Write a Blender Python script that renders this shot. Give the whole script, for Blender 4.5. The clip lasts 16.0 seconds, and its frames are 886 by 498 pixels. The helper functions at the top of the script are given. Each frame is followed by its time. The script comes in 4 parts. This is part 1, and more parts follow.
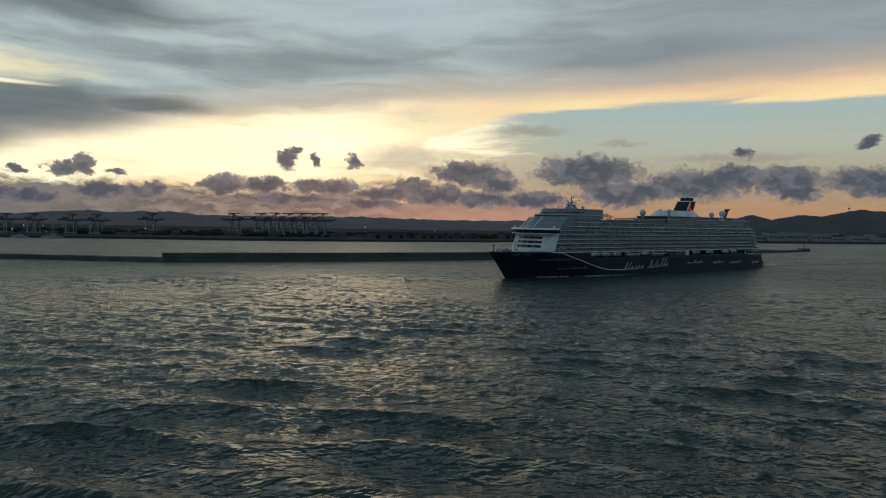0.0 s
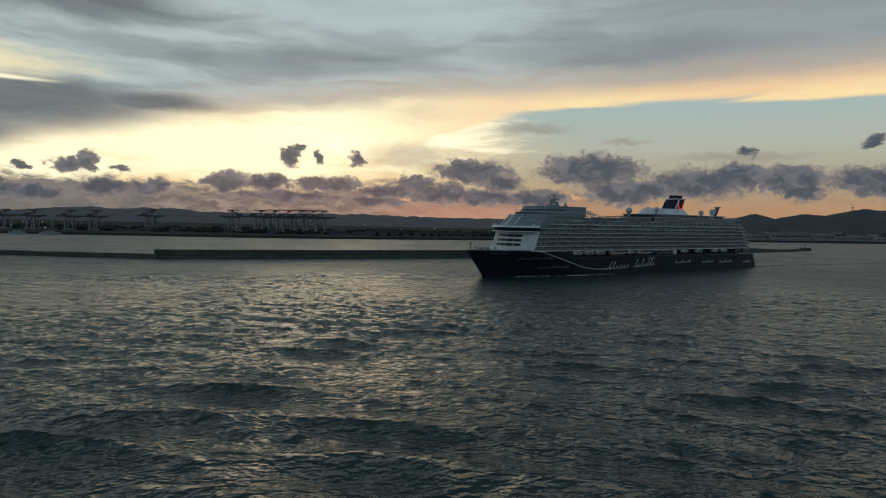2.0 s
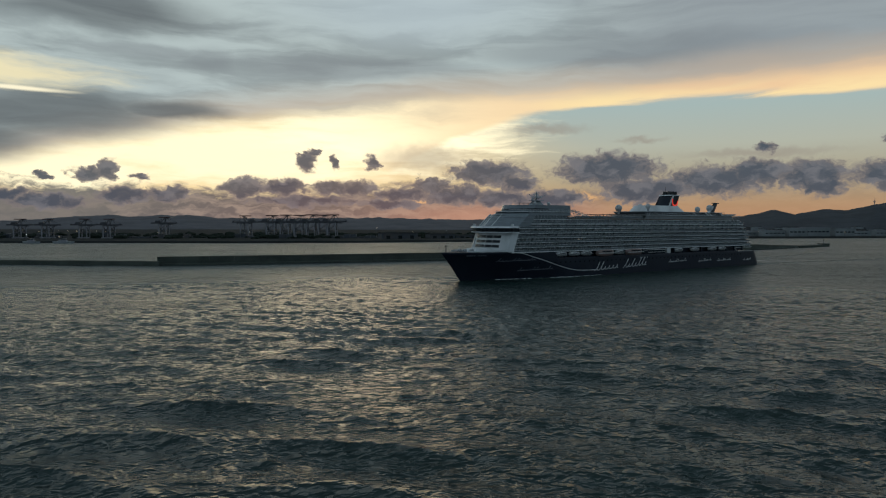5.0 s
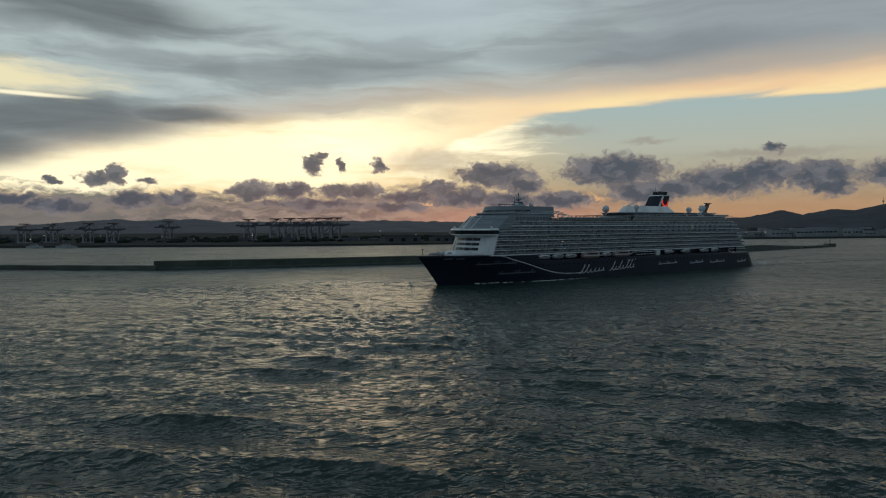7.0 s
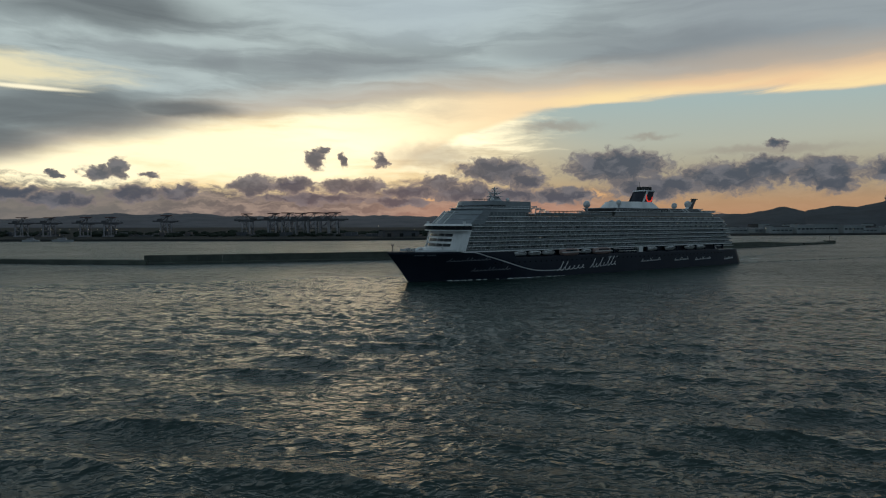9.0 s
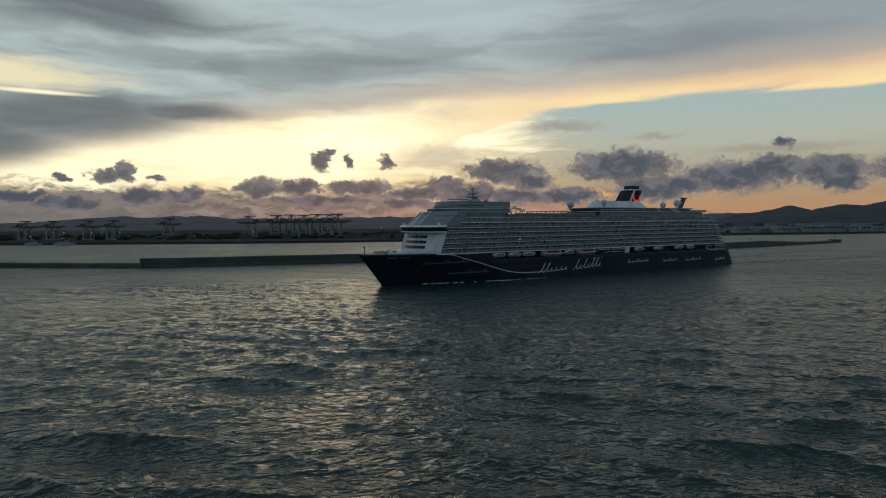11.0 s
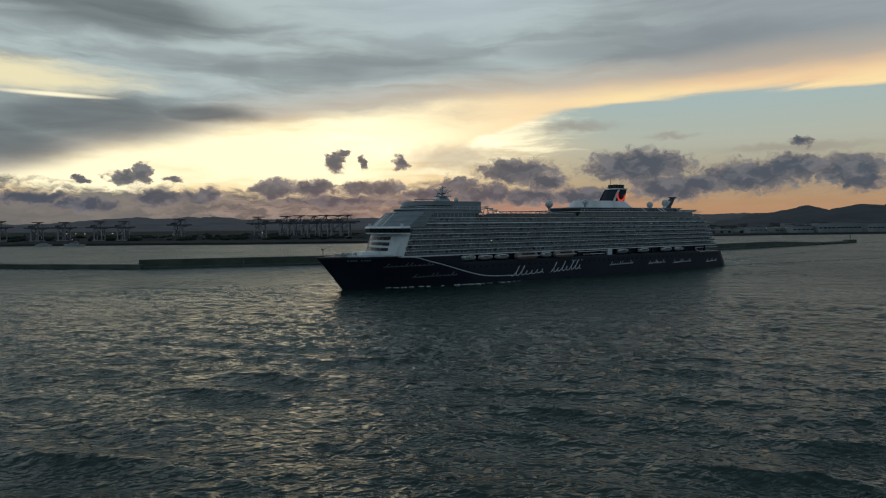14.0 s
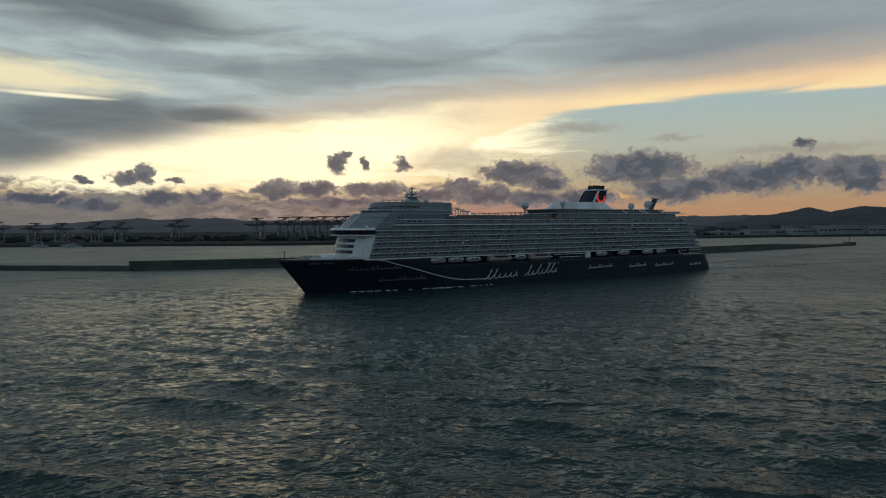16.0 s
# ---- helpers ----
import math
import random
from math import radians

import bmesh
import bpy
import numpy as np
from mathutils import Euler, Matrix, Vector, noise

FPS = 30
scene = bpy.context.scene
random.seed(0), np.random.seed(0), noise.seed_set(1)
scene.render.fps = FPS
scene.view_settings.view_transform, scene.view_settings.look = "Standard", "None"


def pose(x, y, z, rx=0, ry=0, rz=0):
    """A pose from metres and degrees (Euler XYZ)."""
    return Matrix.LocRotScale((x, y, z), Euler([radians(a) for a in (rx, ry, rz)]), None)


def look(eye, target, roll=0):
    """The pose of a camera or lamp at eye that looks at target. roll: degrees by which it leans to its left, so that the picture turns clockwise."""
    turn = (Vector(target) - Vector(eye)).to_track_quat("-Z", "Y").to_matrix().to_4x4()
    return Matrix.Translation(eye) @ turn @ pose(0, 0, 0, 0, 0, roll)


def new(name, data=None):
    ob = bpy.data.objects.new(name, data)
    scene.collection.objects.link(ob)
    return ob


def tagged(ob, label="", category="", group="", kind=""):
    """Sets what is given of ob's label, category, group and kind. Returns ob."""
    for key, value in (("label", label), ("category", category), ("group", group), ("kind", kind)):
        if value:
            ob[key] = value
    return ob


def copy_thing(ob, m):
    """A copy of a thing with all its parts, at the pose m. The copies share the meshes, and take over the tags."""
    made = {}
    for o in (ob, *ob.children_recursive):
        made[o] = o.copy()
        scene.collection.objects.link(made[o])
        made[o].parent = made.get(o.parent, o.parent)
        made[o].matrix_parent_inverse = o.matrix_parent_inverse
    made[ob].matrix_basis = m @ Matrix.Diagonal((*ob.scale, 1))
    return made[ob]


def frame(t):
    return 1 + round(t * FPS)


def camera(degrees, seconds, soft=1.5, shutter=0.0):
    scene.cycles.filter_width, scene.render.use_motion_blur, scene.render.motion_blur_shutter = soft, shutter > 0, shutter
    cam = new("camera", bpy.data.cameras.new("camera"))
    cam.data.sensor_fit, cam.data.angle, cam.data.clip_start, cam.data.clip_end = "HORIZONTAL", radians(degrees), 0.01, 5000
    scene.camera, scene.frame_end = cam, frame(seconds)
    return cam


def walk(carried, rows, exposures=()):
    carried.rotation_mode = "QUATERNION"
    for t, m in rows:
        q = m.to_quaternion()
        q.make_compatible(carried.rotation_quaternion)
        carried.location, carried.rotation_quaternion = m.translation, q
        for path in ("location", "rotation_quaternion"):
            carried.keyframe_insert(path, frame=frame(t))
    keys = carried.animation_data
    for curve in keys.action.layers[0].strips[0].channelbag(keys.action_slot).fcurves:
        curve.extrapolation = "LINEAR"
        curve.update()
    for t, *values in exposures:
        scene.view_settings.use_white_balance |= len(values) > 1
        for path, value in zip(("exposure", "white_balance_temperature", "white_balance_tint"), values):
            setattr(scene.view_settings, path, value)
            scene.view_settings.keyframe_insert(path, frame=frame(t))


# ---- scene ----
LENS = 68.4
cam = camera(LENS, 16.0, soft=1.15)

# seconds, heading to the right, tilt up, roll (degrees); the eye rides on a deck at 33.8 m
AIM = """0 -.01 -2.20 .95; .5 -.12 -2.31 1.28; 1 -.07 -2.46 1.05; 1.5 -.35 -2.15 .93; 2 -.26 -2.40 1.17; 2.5 -.16 -2.14 .93;
3 -1.20 -1.88 .58; 3.5 -1.35 -1.79 .57; 4 -1.46 -2.40 .30; 5.25 -1.75 -2.15 .1; 6.5 -1.99 -1.78 -.07; 7 -2.32 -2.03 -.24; 7.5 -1.99 -2.20 -.02;
8 -2.07 -2.24 .08; 8.5 -2.23 -2.55 .09; 9 -2.47 -2.45 -.02; 10.25 -2.8 -2.4 -.2; 11.5 -3.11 -2.34 -.39; 12 -3.14 -2.42 -.07; 12.5 -3.49 -2.24 -.21;
13 -3.39 -1.98 -.54; 13.5 -4.13 -1.97 -.47; 14 -4.24 -2.30 -.46; 14.5 -3.98 -2.09 -.71; 15 -4.25 -2.34 -.58; 15.5 -4.46 -2.36 -.26;
16 -4.39 -2.17 -.36"""
ROWS = []
for line in AIM.split(";"):
    t, yaw, tilt, roll = (float(v) for v in line.split())
    ROWS.append((t, pose(3.37 * t, 2.58 * t, 33.78, 90 + tilt, 0, -yaw) @ pose(0, 0, 0, 0, 0, roll)))
walk(cam, ROWS)
scene.view_settings.exposure = 0.0


# ---- node helpers ----
class Graph:
    """Short hand for a node tree: numbers or sockets in, a socket out."""

    def __init__(self, tree):
        self.tree = tree

    def put(self, socket, value):
        if isinstance(value, bpy.types.NodeSocket):
            self.tree.links.new(value, socket)
        else:
            socket.default_value = value

    def math(self, op, a, b=0.0, c=0.0):
        n = self.tree.nodes.new("ShaderNodeMath")
        n.operation = op
        for s, v in zip(n.inputs, (a, b, c)):
            self.put(s, v)
        return n.outputs[0]

    def vec(self, op, a, b=(0, 0, 0), c=(0, 0, 0)):
        n = self.tree.nodes.new("ShaderNodeVectorMath")
        n.operation = op
        for s, v in zip(n.inputs, (a, b, c)):
            self.put(s, v)
        return n.outputs["Value" if op in ("LENGTH", "DOT_PRODUCT") else "Vector"]

    def xyz(self, x, y, z):
        n = self.tree.nodes.new("ShaderNodeCombineXYZ")
        for s, v in zip(n.inputs, (x, y, z)):
            self.put(s, v)
        return n.outputs[0]

    def split(self, v):
        n = self.tree.nodes.new("ShaderNodeSeparateXYZ")
        self.put(n.inputs[0], v)
        return n.outputs

    def noise(self, v, scale, detail=5.0, rough=0.55, distortion=0.0):
        n = self.tree.nodes.new("ShaderNodeTexNoise")
        self.put(n.inputs["Vector"], v)
        n.inputs["Scale"].default_value, n.inputs["Detail"].default_value = scale, detail
        n.inputs["Roughness"].default_value, n.inputs["Distortion"].default_value = rough, distortion
        return n.outputs

    def step(self, v, lo, hi, a=0.0, b=1.0):
        n = self.tree.nodes.new("ShaderNodeMapRange")
        n.interpolation_type = "SMOOTHSTEP"
        for s, val in zip(n.inputs, (v, lo, hi, a, b)):
            self.put(s, val)
        return n.outputs[0]

    def mix(self, f, a, b):
        n = self.tree.nodes.new("ShaderNodeMix")
        n.data_type = "RGBA"
        self.put(n.inputs[0], f)
        self.put(n.inputs[6], a)
        self.put(n.inputs[7], b)
        return n.outputs[2]

    def ramp(self, f, stops):
        n = self.tree.nodes.new("ShaderNodeValToRGB")
        self.put(n.inputs[0], f)
        el = n.color_ramp.elements
        while len(el) < len(stops):
            el.new(0.5)
        for e, (p, c) in zip(el, stops):
            e.position, e.color = p, c
        return n.outputs[0]

    def poly(self, x, *k):
        out = k[0]
        for c in k[1:]:
            out = self.math("MULTIPLY_ADD", x, out, c)
        return out


def rgb(r, g, b, gain=1.0):
    """A linear colour from display values 0 to 255."""
    return tuple(gain * ((v / 255 + 0.055) / 1.055) ** 2.4 for v in (r, g, b)) + (1.0,)


# ---- sky and sun ----
GLOW_AZ = -10.0  # the sun has just gone down here, degrees to the right of north


def build_sky():
    world = bpy.data.worlds.new("dusk_sky")
    world.use_nodes = True
    scene.world = world
    g = Graph(world.node_tree)
    world.node_tree.nodes.clear()
    d = world.node_tree.nodes.new("ShaderNodeTexCoord").outputs["Generated"]
    x, y, z = g.split(d)
    az = g.math("MULTIPLY", g.math("ARCTAN2", x, y), 57.2958)
    el = g.math("MULTIPLY", g.math("ARCSINE", z), 57.2958)
    plane = g.xyz(az, el, 0.0)
    # three sizes of raggedness
    big = g.vec("MULTIPLY_ADD", g.noise(g.vec("MULTIPLY", plane, (1, 2.2, 1)), 0.09, 5)[1], (5, 2.2, 0), (-2.5, -1.1, 0))
    fine = g.vec("MULTIPLY_ADD", g.noise(g.vec("MULTIPLY", plane, (1, 1.4, 1)), 0.8, 5, 0.55)[1], (3.4, 1.9, 0), (-1.7, -0.95, 0))
    soft = g.vec("ADD", plane, big)
    lump = g.vec("MULTIPLY_ADD", fine, (0.6, 0.6, 0), plane)
    heap = g.vec("MULTIPLY_ADD", fine, (0.75, 0.75, 0), plane)

    def blobs(coords, rows):
        """The nearness (1 in the middle, 0 at the rim) to any of the ellipses (az, el, half width, half height; ...)."""
        out = None
        for row in rows.split(";"):
            a, e, w, h = (float(v) for v in row.split())
            q = g.vec("MULTIPLY_ADD", coords, (1 / w, 1 / h, 0), (-a / w, -e / h, 0))
            v = g.math("SUBTRACT", 1.0, g.vec("LENGTH", q))
            out = v if out is None else g.math("MAXIMUM", out, v)
        return out

    su, sv, _ = g.split(soft)
    streak = g.noise(g.vec("MULTIPLY", soft, (0.045, 0.35, 1)), 1.6, 6, 0.55, 0.4)[0]
    # clear air, warm at the horizon
    clear = g.ramp(g.math("DIVIDE", el, 24.0), [
        (0.0, rgb(174, 130, 94)), (0.07, rgb(182, 148, 110)), (0.16, rgb(170, 160, 136)), (0.27, rgb(176, 180, 166)),
        (0.40, rgb(164, 182, 180)), (0.62, rgb(168, 186, 192)), (1.0, rgb(150, 168, 178))])
    col = g.mix(g.step(blobs(soft, "-20 5.2 33 7.0"), 0.0, 0.75), clear, rgb(246, 216, 160))
    veil = g.math("MULTIPLY", g.math("SUBTRACT", g.noise(g.vec("MULTIPLY", soft, (0.06, 0.4, 1)), 2.3, 6, 0.6)[0], 0.5), 1.3)
    near = g.math("ADD", blobs(soft, "-20 5.6 26 3.8; -8 7.8 17 3.2; -33 4.2 13 2.2"), veil)
    col = g.mix(g.step(near, 0.0, 0.7), col, rgb(255, 243, 204, 1.16))
    col = g.mix(g.step(g.math("ADD", blobs(soft, "-6 6.6 13 2.8"), veil), 0.0, 0.9), col, rgb(255, 244, 206, 1.35))
    # the lit underside of the high cloud
    top = g.poly(az, 2.33e-5, -2.04e-3, 6.6e-2, 11.07)
    low = g.poly(g.math("MAXIMUM", g.math("MINIMUM", az, 30.0), -8.0), 2.43e-4, -1.744e-2, 0.3786, 7.51)
    hem = g.math("MULTIPLY", g.math("SUBTRACT", streak, 0.5), 1.6)
    over = g.math("ADD", g.math("SUBTRACT", el, low), hem)
    lit = g.math("MULTIPLY", g.step(over, -0.2, 0.5), g.step(az, -14.0, 4.0, 0.0, 0.92))
    col = g.mix(lit, col, g.mix(g.step(az, -5.0, 22.0), rgb(255, 228, 182), rgb(244, 204, 158)))
    core = g.math("MULTIPLY", g.step(over, -0.1, 0.35), g.step(over, 0.5, 2.0, 1.0, 0.0))
    core = g.math("MULTIPLY", core, g.math("MULTIPLY", g.step(az, 2.0, 12.0), g.step(streak, 0.3, 0.6)))
    col = g.mix(g.math("MULTIPLY", core, 0.8), col, rgb(255, 230, 172))
    # the high grey cloud with its streaks
    deck_col = g.mix(g.step(streak, 0.36, 0.64), rgb(146, 158, 160), rgb(178, 192, 192))
    deck_col = g.mix(g.step(az, 2.0, 22.0, 0.0, 0.85), deck_col, g.mix(streak, rgb(134, 143, 150), rgb(150, 159, 164)))
    deck_col = g.mix(g.step(blobs(soft, "-4 18 18 4.0"), 0.0, 0.9, 0.0, 0.8), deck_col, rgb(178, 193, 199))
    edge = g.math("ADD", g.math("SUBTRACT", g.math("MULTIPLY_ADD", sv, 0.5, g.math("MULTIPLY", el, 0.5)), top), hem)
    deck_col = g.mix(g.step(edge, 0.0, 2.6, 0.5, 0.0), deck_col, rgb(208, 184, 156))
    col = g.mix(g.step(edge, -1.3, 0.6), col, deck_col)
    faint = blobs(soft, "-9 13.2 15 1.5; -21.5 13.2 3.4 1.5; 12 14.5 16 1.8; -26 13.6 7 .8")
    col = g.mix(g.step(faint, 0.0, 0.7, 0.0, 0.5), col, rgb(118, 126, 132))
    dark = blobs(soft, "-31 16.4 14 2.3; -32 8.4 12 2.8; -39 6.6 9 2.8; -24 8.9 6 1.3")
    col = g.mix(g.step(dark, 0.0, 0.7, 0.0, 0.86), col, g.mix(streak, rgb(74, 82, 88), rgb(118, 127, 130)))
    col = g.mix(g.step(g.math("ADD", blobs(soft, "-36.0 11.2 11 1.7"), veil), 0.0, 0.8, 0.0, 0.9), col, rgb(240, 228, 186))
    col = g.mix(g.step(blobs(plane, "-34.8 9.8 5.0 0.24"), 0.0, 0.8), col, rgb(255, 246, 214))
    # a thin grey wisp, and the grey bank along the horizon
    col = g.mix(g.step(blobs(lump, "7.2 8.1 5 0.7; -3.2 5.6 6.2 1.9; 15 7 3 .4; 24 5.6 8 .5"), 0.0, 0.9, 0.0, 0.6), col, rgb(150, 142, 132))
    bank = g.noise(g.vec("MULTIPLY", lump, (0.28, 1.0, 1)), 1.0, 6, 0.6)[0]
    height = g.step(g.math("SUBTRACT", el, g.math("MULTIPLY", bank, 5.6)), -0.6, 0.6, 1.0, 0.0)
    height = g.math("MULTIPLY", height, g.step(az, 7.0, 16.0, 0.95, 0.25))
    bank_col = g.mix(g.step(g.noise(g.vec("MULTIPLY", lump, (0.5, 1.9, 1)), 0.9, 6, 0.6)[0], 0.38, 0.64), rgb(88, 92, 98), rgb(142, 132, 126))
    bank_col = g.mix(g.math("MULTIPLY", g.step(el, 0.4, 3.2, 0.75, 0.0), g.step(az, -12.0, 2.0)), bank_col, rgb(196, 146, 122))
    bank_col = g.mix(g.step(az, -20.0, -34.0, 0.0, 0.75), bank_col, rgb(104, 108, 108))
    col = g.mix(height, col, bank_col)
    # low dark heaps
    heaps = blobs(heap, "-30.2 3.75 1.3 .7; -28.8 4.2 .7 .9; -13.6 5.3 .95 .8; -13.0 6.0 .9 .5; -11 5.3 .5 .6; -7.9 5.2 .8 .7; -26.6 3.6 .8 .34; -27.7 2.2 2 .75; -24.4 2.35 2 .6; -18.6 3.0 2.1 .8")
    heaps = g.math("MAXIMUM", heaps, blobs(heap, "-15.3 3.1 2.4 .65; -11.4 3.05 1.6 .65; -9.2 3.05 1.9 .75; -2.8 3.35 2.1 .7; 2.2 4.4 3.7 1.1; 4.8 3.45 1.8 .8; 12.3 4.6 4.6 1.5; 15.2 2.8 3.6 1.2"))
    heaps = g.math("MAXIMUM", heaps, blobs(heap, "20.9 3.5 4.4 1.3; 24 4.1 2.8 1.1; 27.7 3.8 2.7 1.3; 28.4 2.9 1.8 .8; 24.4 6.0 .9 .38; 33.3 3.6 3.4 1.2; 32.9 6.5 1.0 .5; 17.1 3 2.1 .9; -.6 2.5 3.2 .9"))
    heaps = g.math("MAXIMUM", heaps, blobs(heap, "3.3 2.2 2.6 .8; 8 2.2 2.8 .7; -36.5 2.2 2.6 .6; -13.5 1.9 5 .5; -5.5 2.6 2.6 .6; -6.2 1.7 3 .45; -33 1.6 3 .7; -33.2 3.6 .6 .3; -43 3 4 1.4; 39 4 4 1.5; -48 5 4 1.6; 46 3 4 1.4"))
    ragged = g.noise(heap, 1.7, 5, 0.55)[0]
    heaps = g.math("ADD", heaps, g.math("MULTIPLY", g.math("SUBTRACT", ragged, 0.51), 1.0))
    heap_col = g.mix(g.step(heaps, -0.1, 0.6), rgb(128, 121, 120), rgb(68, 79, 93))
    heap_col = g.mix(g.step(g.noise(g.vec("MULTIPLY", heap, (0.7, 1.3, 1)), 0.8, 4, 0.5)[0], 0.45, 0.68, 0.0, 0.6), heap_col, rgb(120, 121, 128))
    col = g.mix(g.step(heaps, -0.2, 0.24, 0.0, 0.96), col, heap_col)
    # fire in the gaps low behind the ship's course
    gap = g.math("MULTIPLY", g.step(blobs(lump, "-2.6 2.15 3.4 .55; 9.5 2.3 3 .6; -25 2.6 2 .3"), 0.0, 0.8), g.step(heaps, 0.05, -0.2))
    col = g.mix(g.math("MULTIPLY", gap, 0.75), col, rgb(255, 196, 128))
    # overhead and behind: the same grey cloud, dimmer away from the glow
    away = g.math("MAXIMUM", g.step(el, 17.0, 34.0), g.step(g.math("ABSOLUTE", g.math("ADD", az, 4.0)), 44.0, 85.0))
    dome = g.mix(g.step(g.noise(g.vec("MULTIPLY", d, (1, 1, 2.4)), 2.2, 5)[0], 0.38, 0.64), rgb(103, 123, 135), rgb(146, 166, 178))
    col = g.mix(away, col, dome)
    nodes = world.node_tree.nodes
    cloud = nodes.new("ShaderNodeBackground")
    g.put(cloud.inputs[0], col)
    sky = nodes.new("ShaderNodeTexSky")
    sky.sky_type, sky.sun_disc = "NISHITA", False
    sky.sun_elevation, sky.sun_rotation = radians(1.0), radians(GLOW_AZ)
    air = nodes.new("ShaderNodeBackground")
    g.put(air.inputs[0], sky.outputs[0])
    air.inputs[1].default_value = 0.003
    both = nodes.new("ShaderNodeAddShader")
    world.node_tree.links.new(cloud.outputs[0], both.inputs[0])
    world.node_tree.links.new(air.outputs[0], both.inputs[1])
    world.node_tree.links.new(both.outputs[0], nodes.new("ShaderNodeOutputWorld").inputs[0])


build_sky()
sun_data = bpy.data.lights.new("sun", "SUN")
sun_data.energy, sun_data.angle, sun_data.color = 0.03, radians(14), (1.0, 0.78, 0.5)
sun = new("sun", sun_data)
sun.matrix_world = look((4000 * math.sin(radians(GLOW_AZ)), 4000 * math.cos(radians(GLOW_AZ)), 380), (0, 0, 0))


# ---- materials ----
def material(name, base, base2=None, rough=0.6, metal=0.0, scale=0.3, bump=0.0, bump_scale=None, emit=None, glow=0.0, stretch=(1, 1, 1), spread=0.0, spec=0.5):
    """A surface with stains at one size and grain at another; spread: how far single pieces differ."""
    m = bpy.data.materials.new(name)
    m.use_nodes = True
    g = Graph(m.node_tree)
    b = m.node_tree.nodes["Principled BSDF"]
    co = g.vec("MULTIPLY", m.node_tree.nodes.new("ShaderNodeTexCoord").outputs["Object"], stretch)
    base = (*base, 1.0)
    base2 = (*(base2 or tuple(v * 0.72 for v in base[:3])), 1.0)
    stain = g.step(g.noise(co, scale, 5)[0], 0.35, 0.7)
    grain = g.noise(co, scale * 9, 3)[0]
    col = g.mix(g.math("MULTIPLY", stain, g.math("ADD", 0.55, g.math("MULTIPLY", grain, 0.8))), base, base2)
    if spread:
        r = m.node_tree.nodes.new("ShaderNodeObjectInfo").outputs["Random"]
        col = g.mix(g.math("MULTIPLY", r, spread), col, base2)
    g.put(b.inputs["Base Color"], col)
    b.inputs["Specular IOR Level"].default_value = spec
    g.put(b.inputs["Roughness"], g.math("MULTIPLY_ADD", grain, 0.2, max(rough - 0.1, 0.02)))
    b.inputs["Metallic"].default_value = metal
    if bump:
        n = m.node_tree.nodes.new("ShaderNodeBump")
        n.inputs["Strength"].default_value = bump
        g.put(n.inputs["Height"], g.noise(co, bump_scale or scale * 4, 5)[0])
        g.put(b.inputs["Normal"], n.outputs[0])
    if emit:
        b.inputs["Emission Color"].default_value = (*emit, 1.0)
        b.inputs["Emission Strength"].default_value = glow
        m.cycles.emission_sampling = "NONE"
    return m


NAVY = material("navy_hull_paint", (0.009, 0.013, 0.024), (0.012, 0.017, 0.029), 0.5, scale=0.08, stretch=(1, 1, 0.25), spec=0.22)
WHITE = material("white_ship_paint", (0.66, 0.67, 0.68), (0.48, 0.49, 0.50), 0.45, scale=0.12, stretch=(1, 1, 0.3))
GREY = material("light_grey_ship_paint", (0.36, 0.38, 0.40), (0.27, 0.29, 0.31), 0.5, scale=0.1)
LOUNGE = material("blue_grey_lounge_glass", (0.165, 0.19, 0.21), (0.12, 0.14, 0.16), 0.35, scale=0.15)
DARKGREY = material("dark_grey_casing_paint", (0.055, 0.06, 0.068), (0.04, 0.045, 0.05), 0.55, scale=0.15)
BLACK = material("sooty_black_metal", (0.014, 0.014, 0.015), None, 0.6, scale=0.4)
WINDOW = material("dark_window_glass", (0.012, 0.015, 0.019), None, 0.2, scale=0.2, spec=0.25)
CABIN = material("recessed_cabin_glazing", (0.165, 0.18, 0.19), (0.10, 0.11, 0.115), 0.3, scale=0.33, stretch=(1, 1, 0.1))
BALUSTRADE = material("grey_green_balcony_glass", (0.10, 0.12, 0.13), (0.075, 0.092, 0.10), 0.25, scale=0.25)
TEAK = material("weathered_teak_deck", (0.22, 0.16, 0.11), None, 0.75, scale=0.5)
SCRIPT = material("pale_grey_script_paint", (0.60, 0.62, 0.64), None, 0.5, scale=0.5)
FAINT = material("dull_blue_script_paint", (0.20, 0.22, 0.25), None, 0.5, scale=0.5)
ORANGE = material("faded_orange_boat_shell", (0.24, 0.155, 0.14), (0.2, 0.15, 0.14), 0.4, scale=0.5)
BOATWHITE = material("white_boat_shell", (0.5, 0.51, 0.52), None, 0.4, scale=0.5)
RED = material("lit_red_emblem", (0.6, 0.03, 0.02), None, 0.4, emit=(1.0, 0.06, 0.03), glow=0.5)
LAMPLIGHT = material("small_warm_lamp", (0.8, 0.7, 0.5), None, 0.4, emit=(1.0, 0.82, 0.55), glow=0.9)
COLDLIGHT = material("small_white_lamp", (0.8, 0.8, 0.8), None, 0.4, emit=(0.9, 0.95, 1.0), glow=0.9)
FOAM = material("broken_white_foam", (0.62, 0.66, 0.67), (0.30, 0.34, 0.34), 0.8, scale=0.6, bump=0.6)
WAKE = material("pale_wake_water", (0.16, 0.20, 0.19), (0.05, 0.08, 0.075), 0.45, scale=0.5, bump=0.6)
CONCRETE = material("weathered_breakwater_concrete", (0.070, 0.080, 0.064), (0.035, 0.042, 0.034), 0.85, scale=0.06, bump=0.4, stretch=(1, 1, 2), spread=0.2)
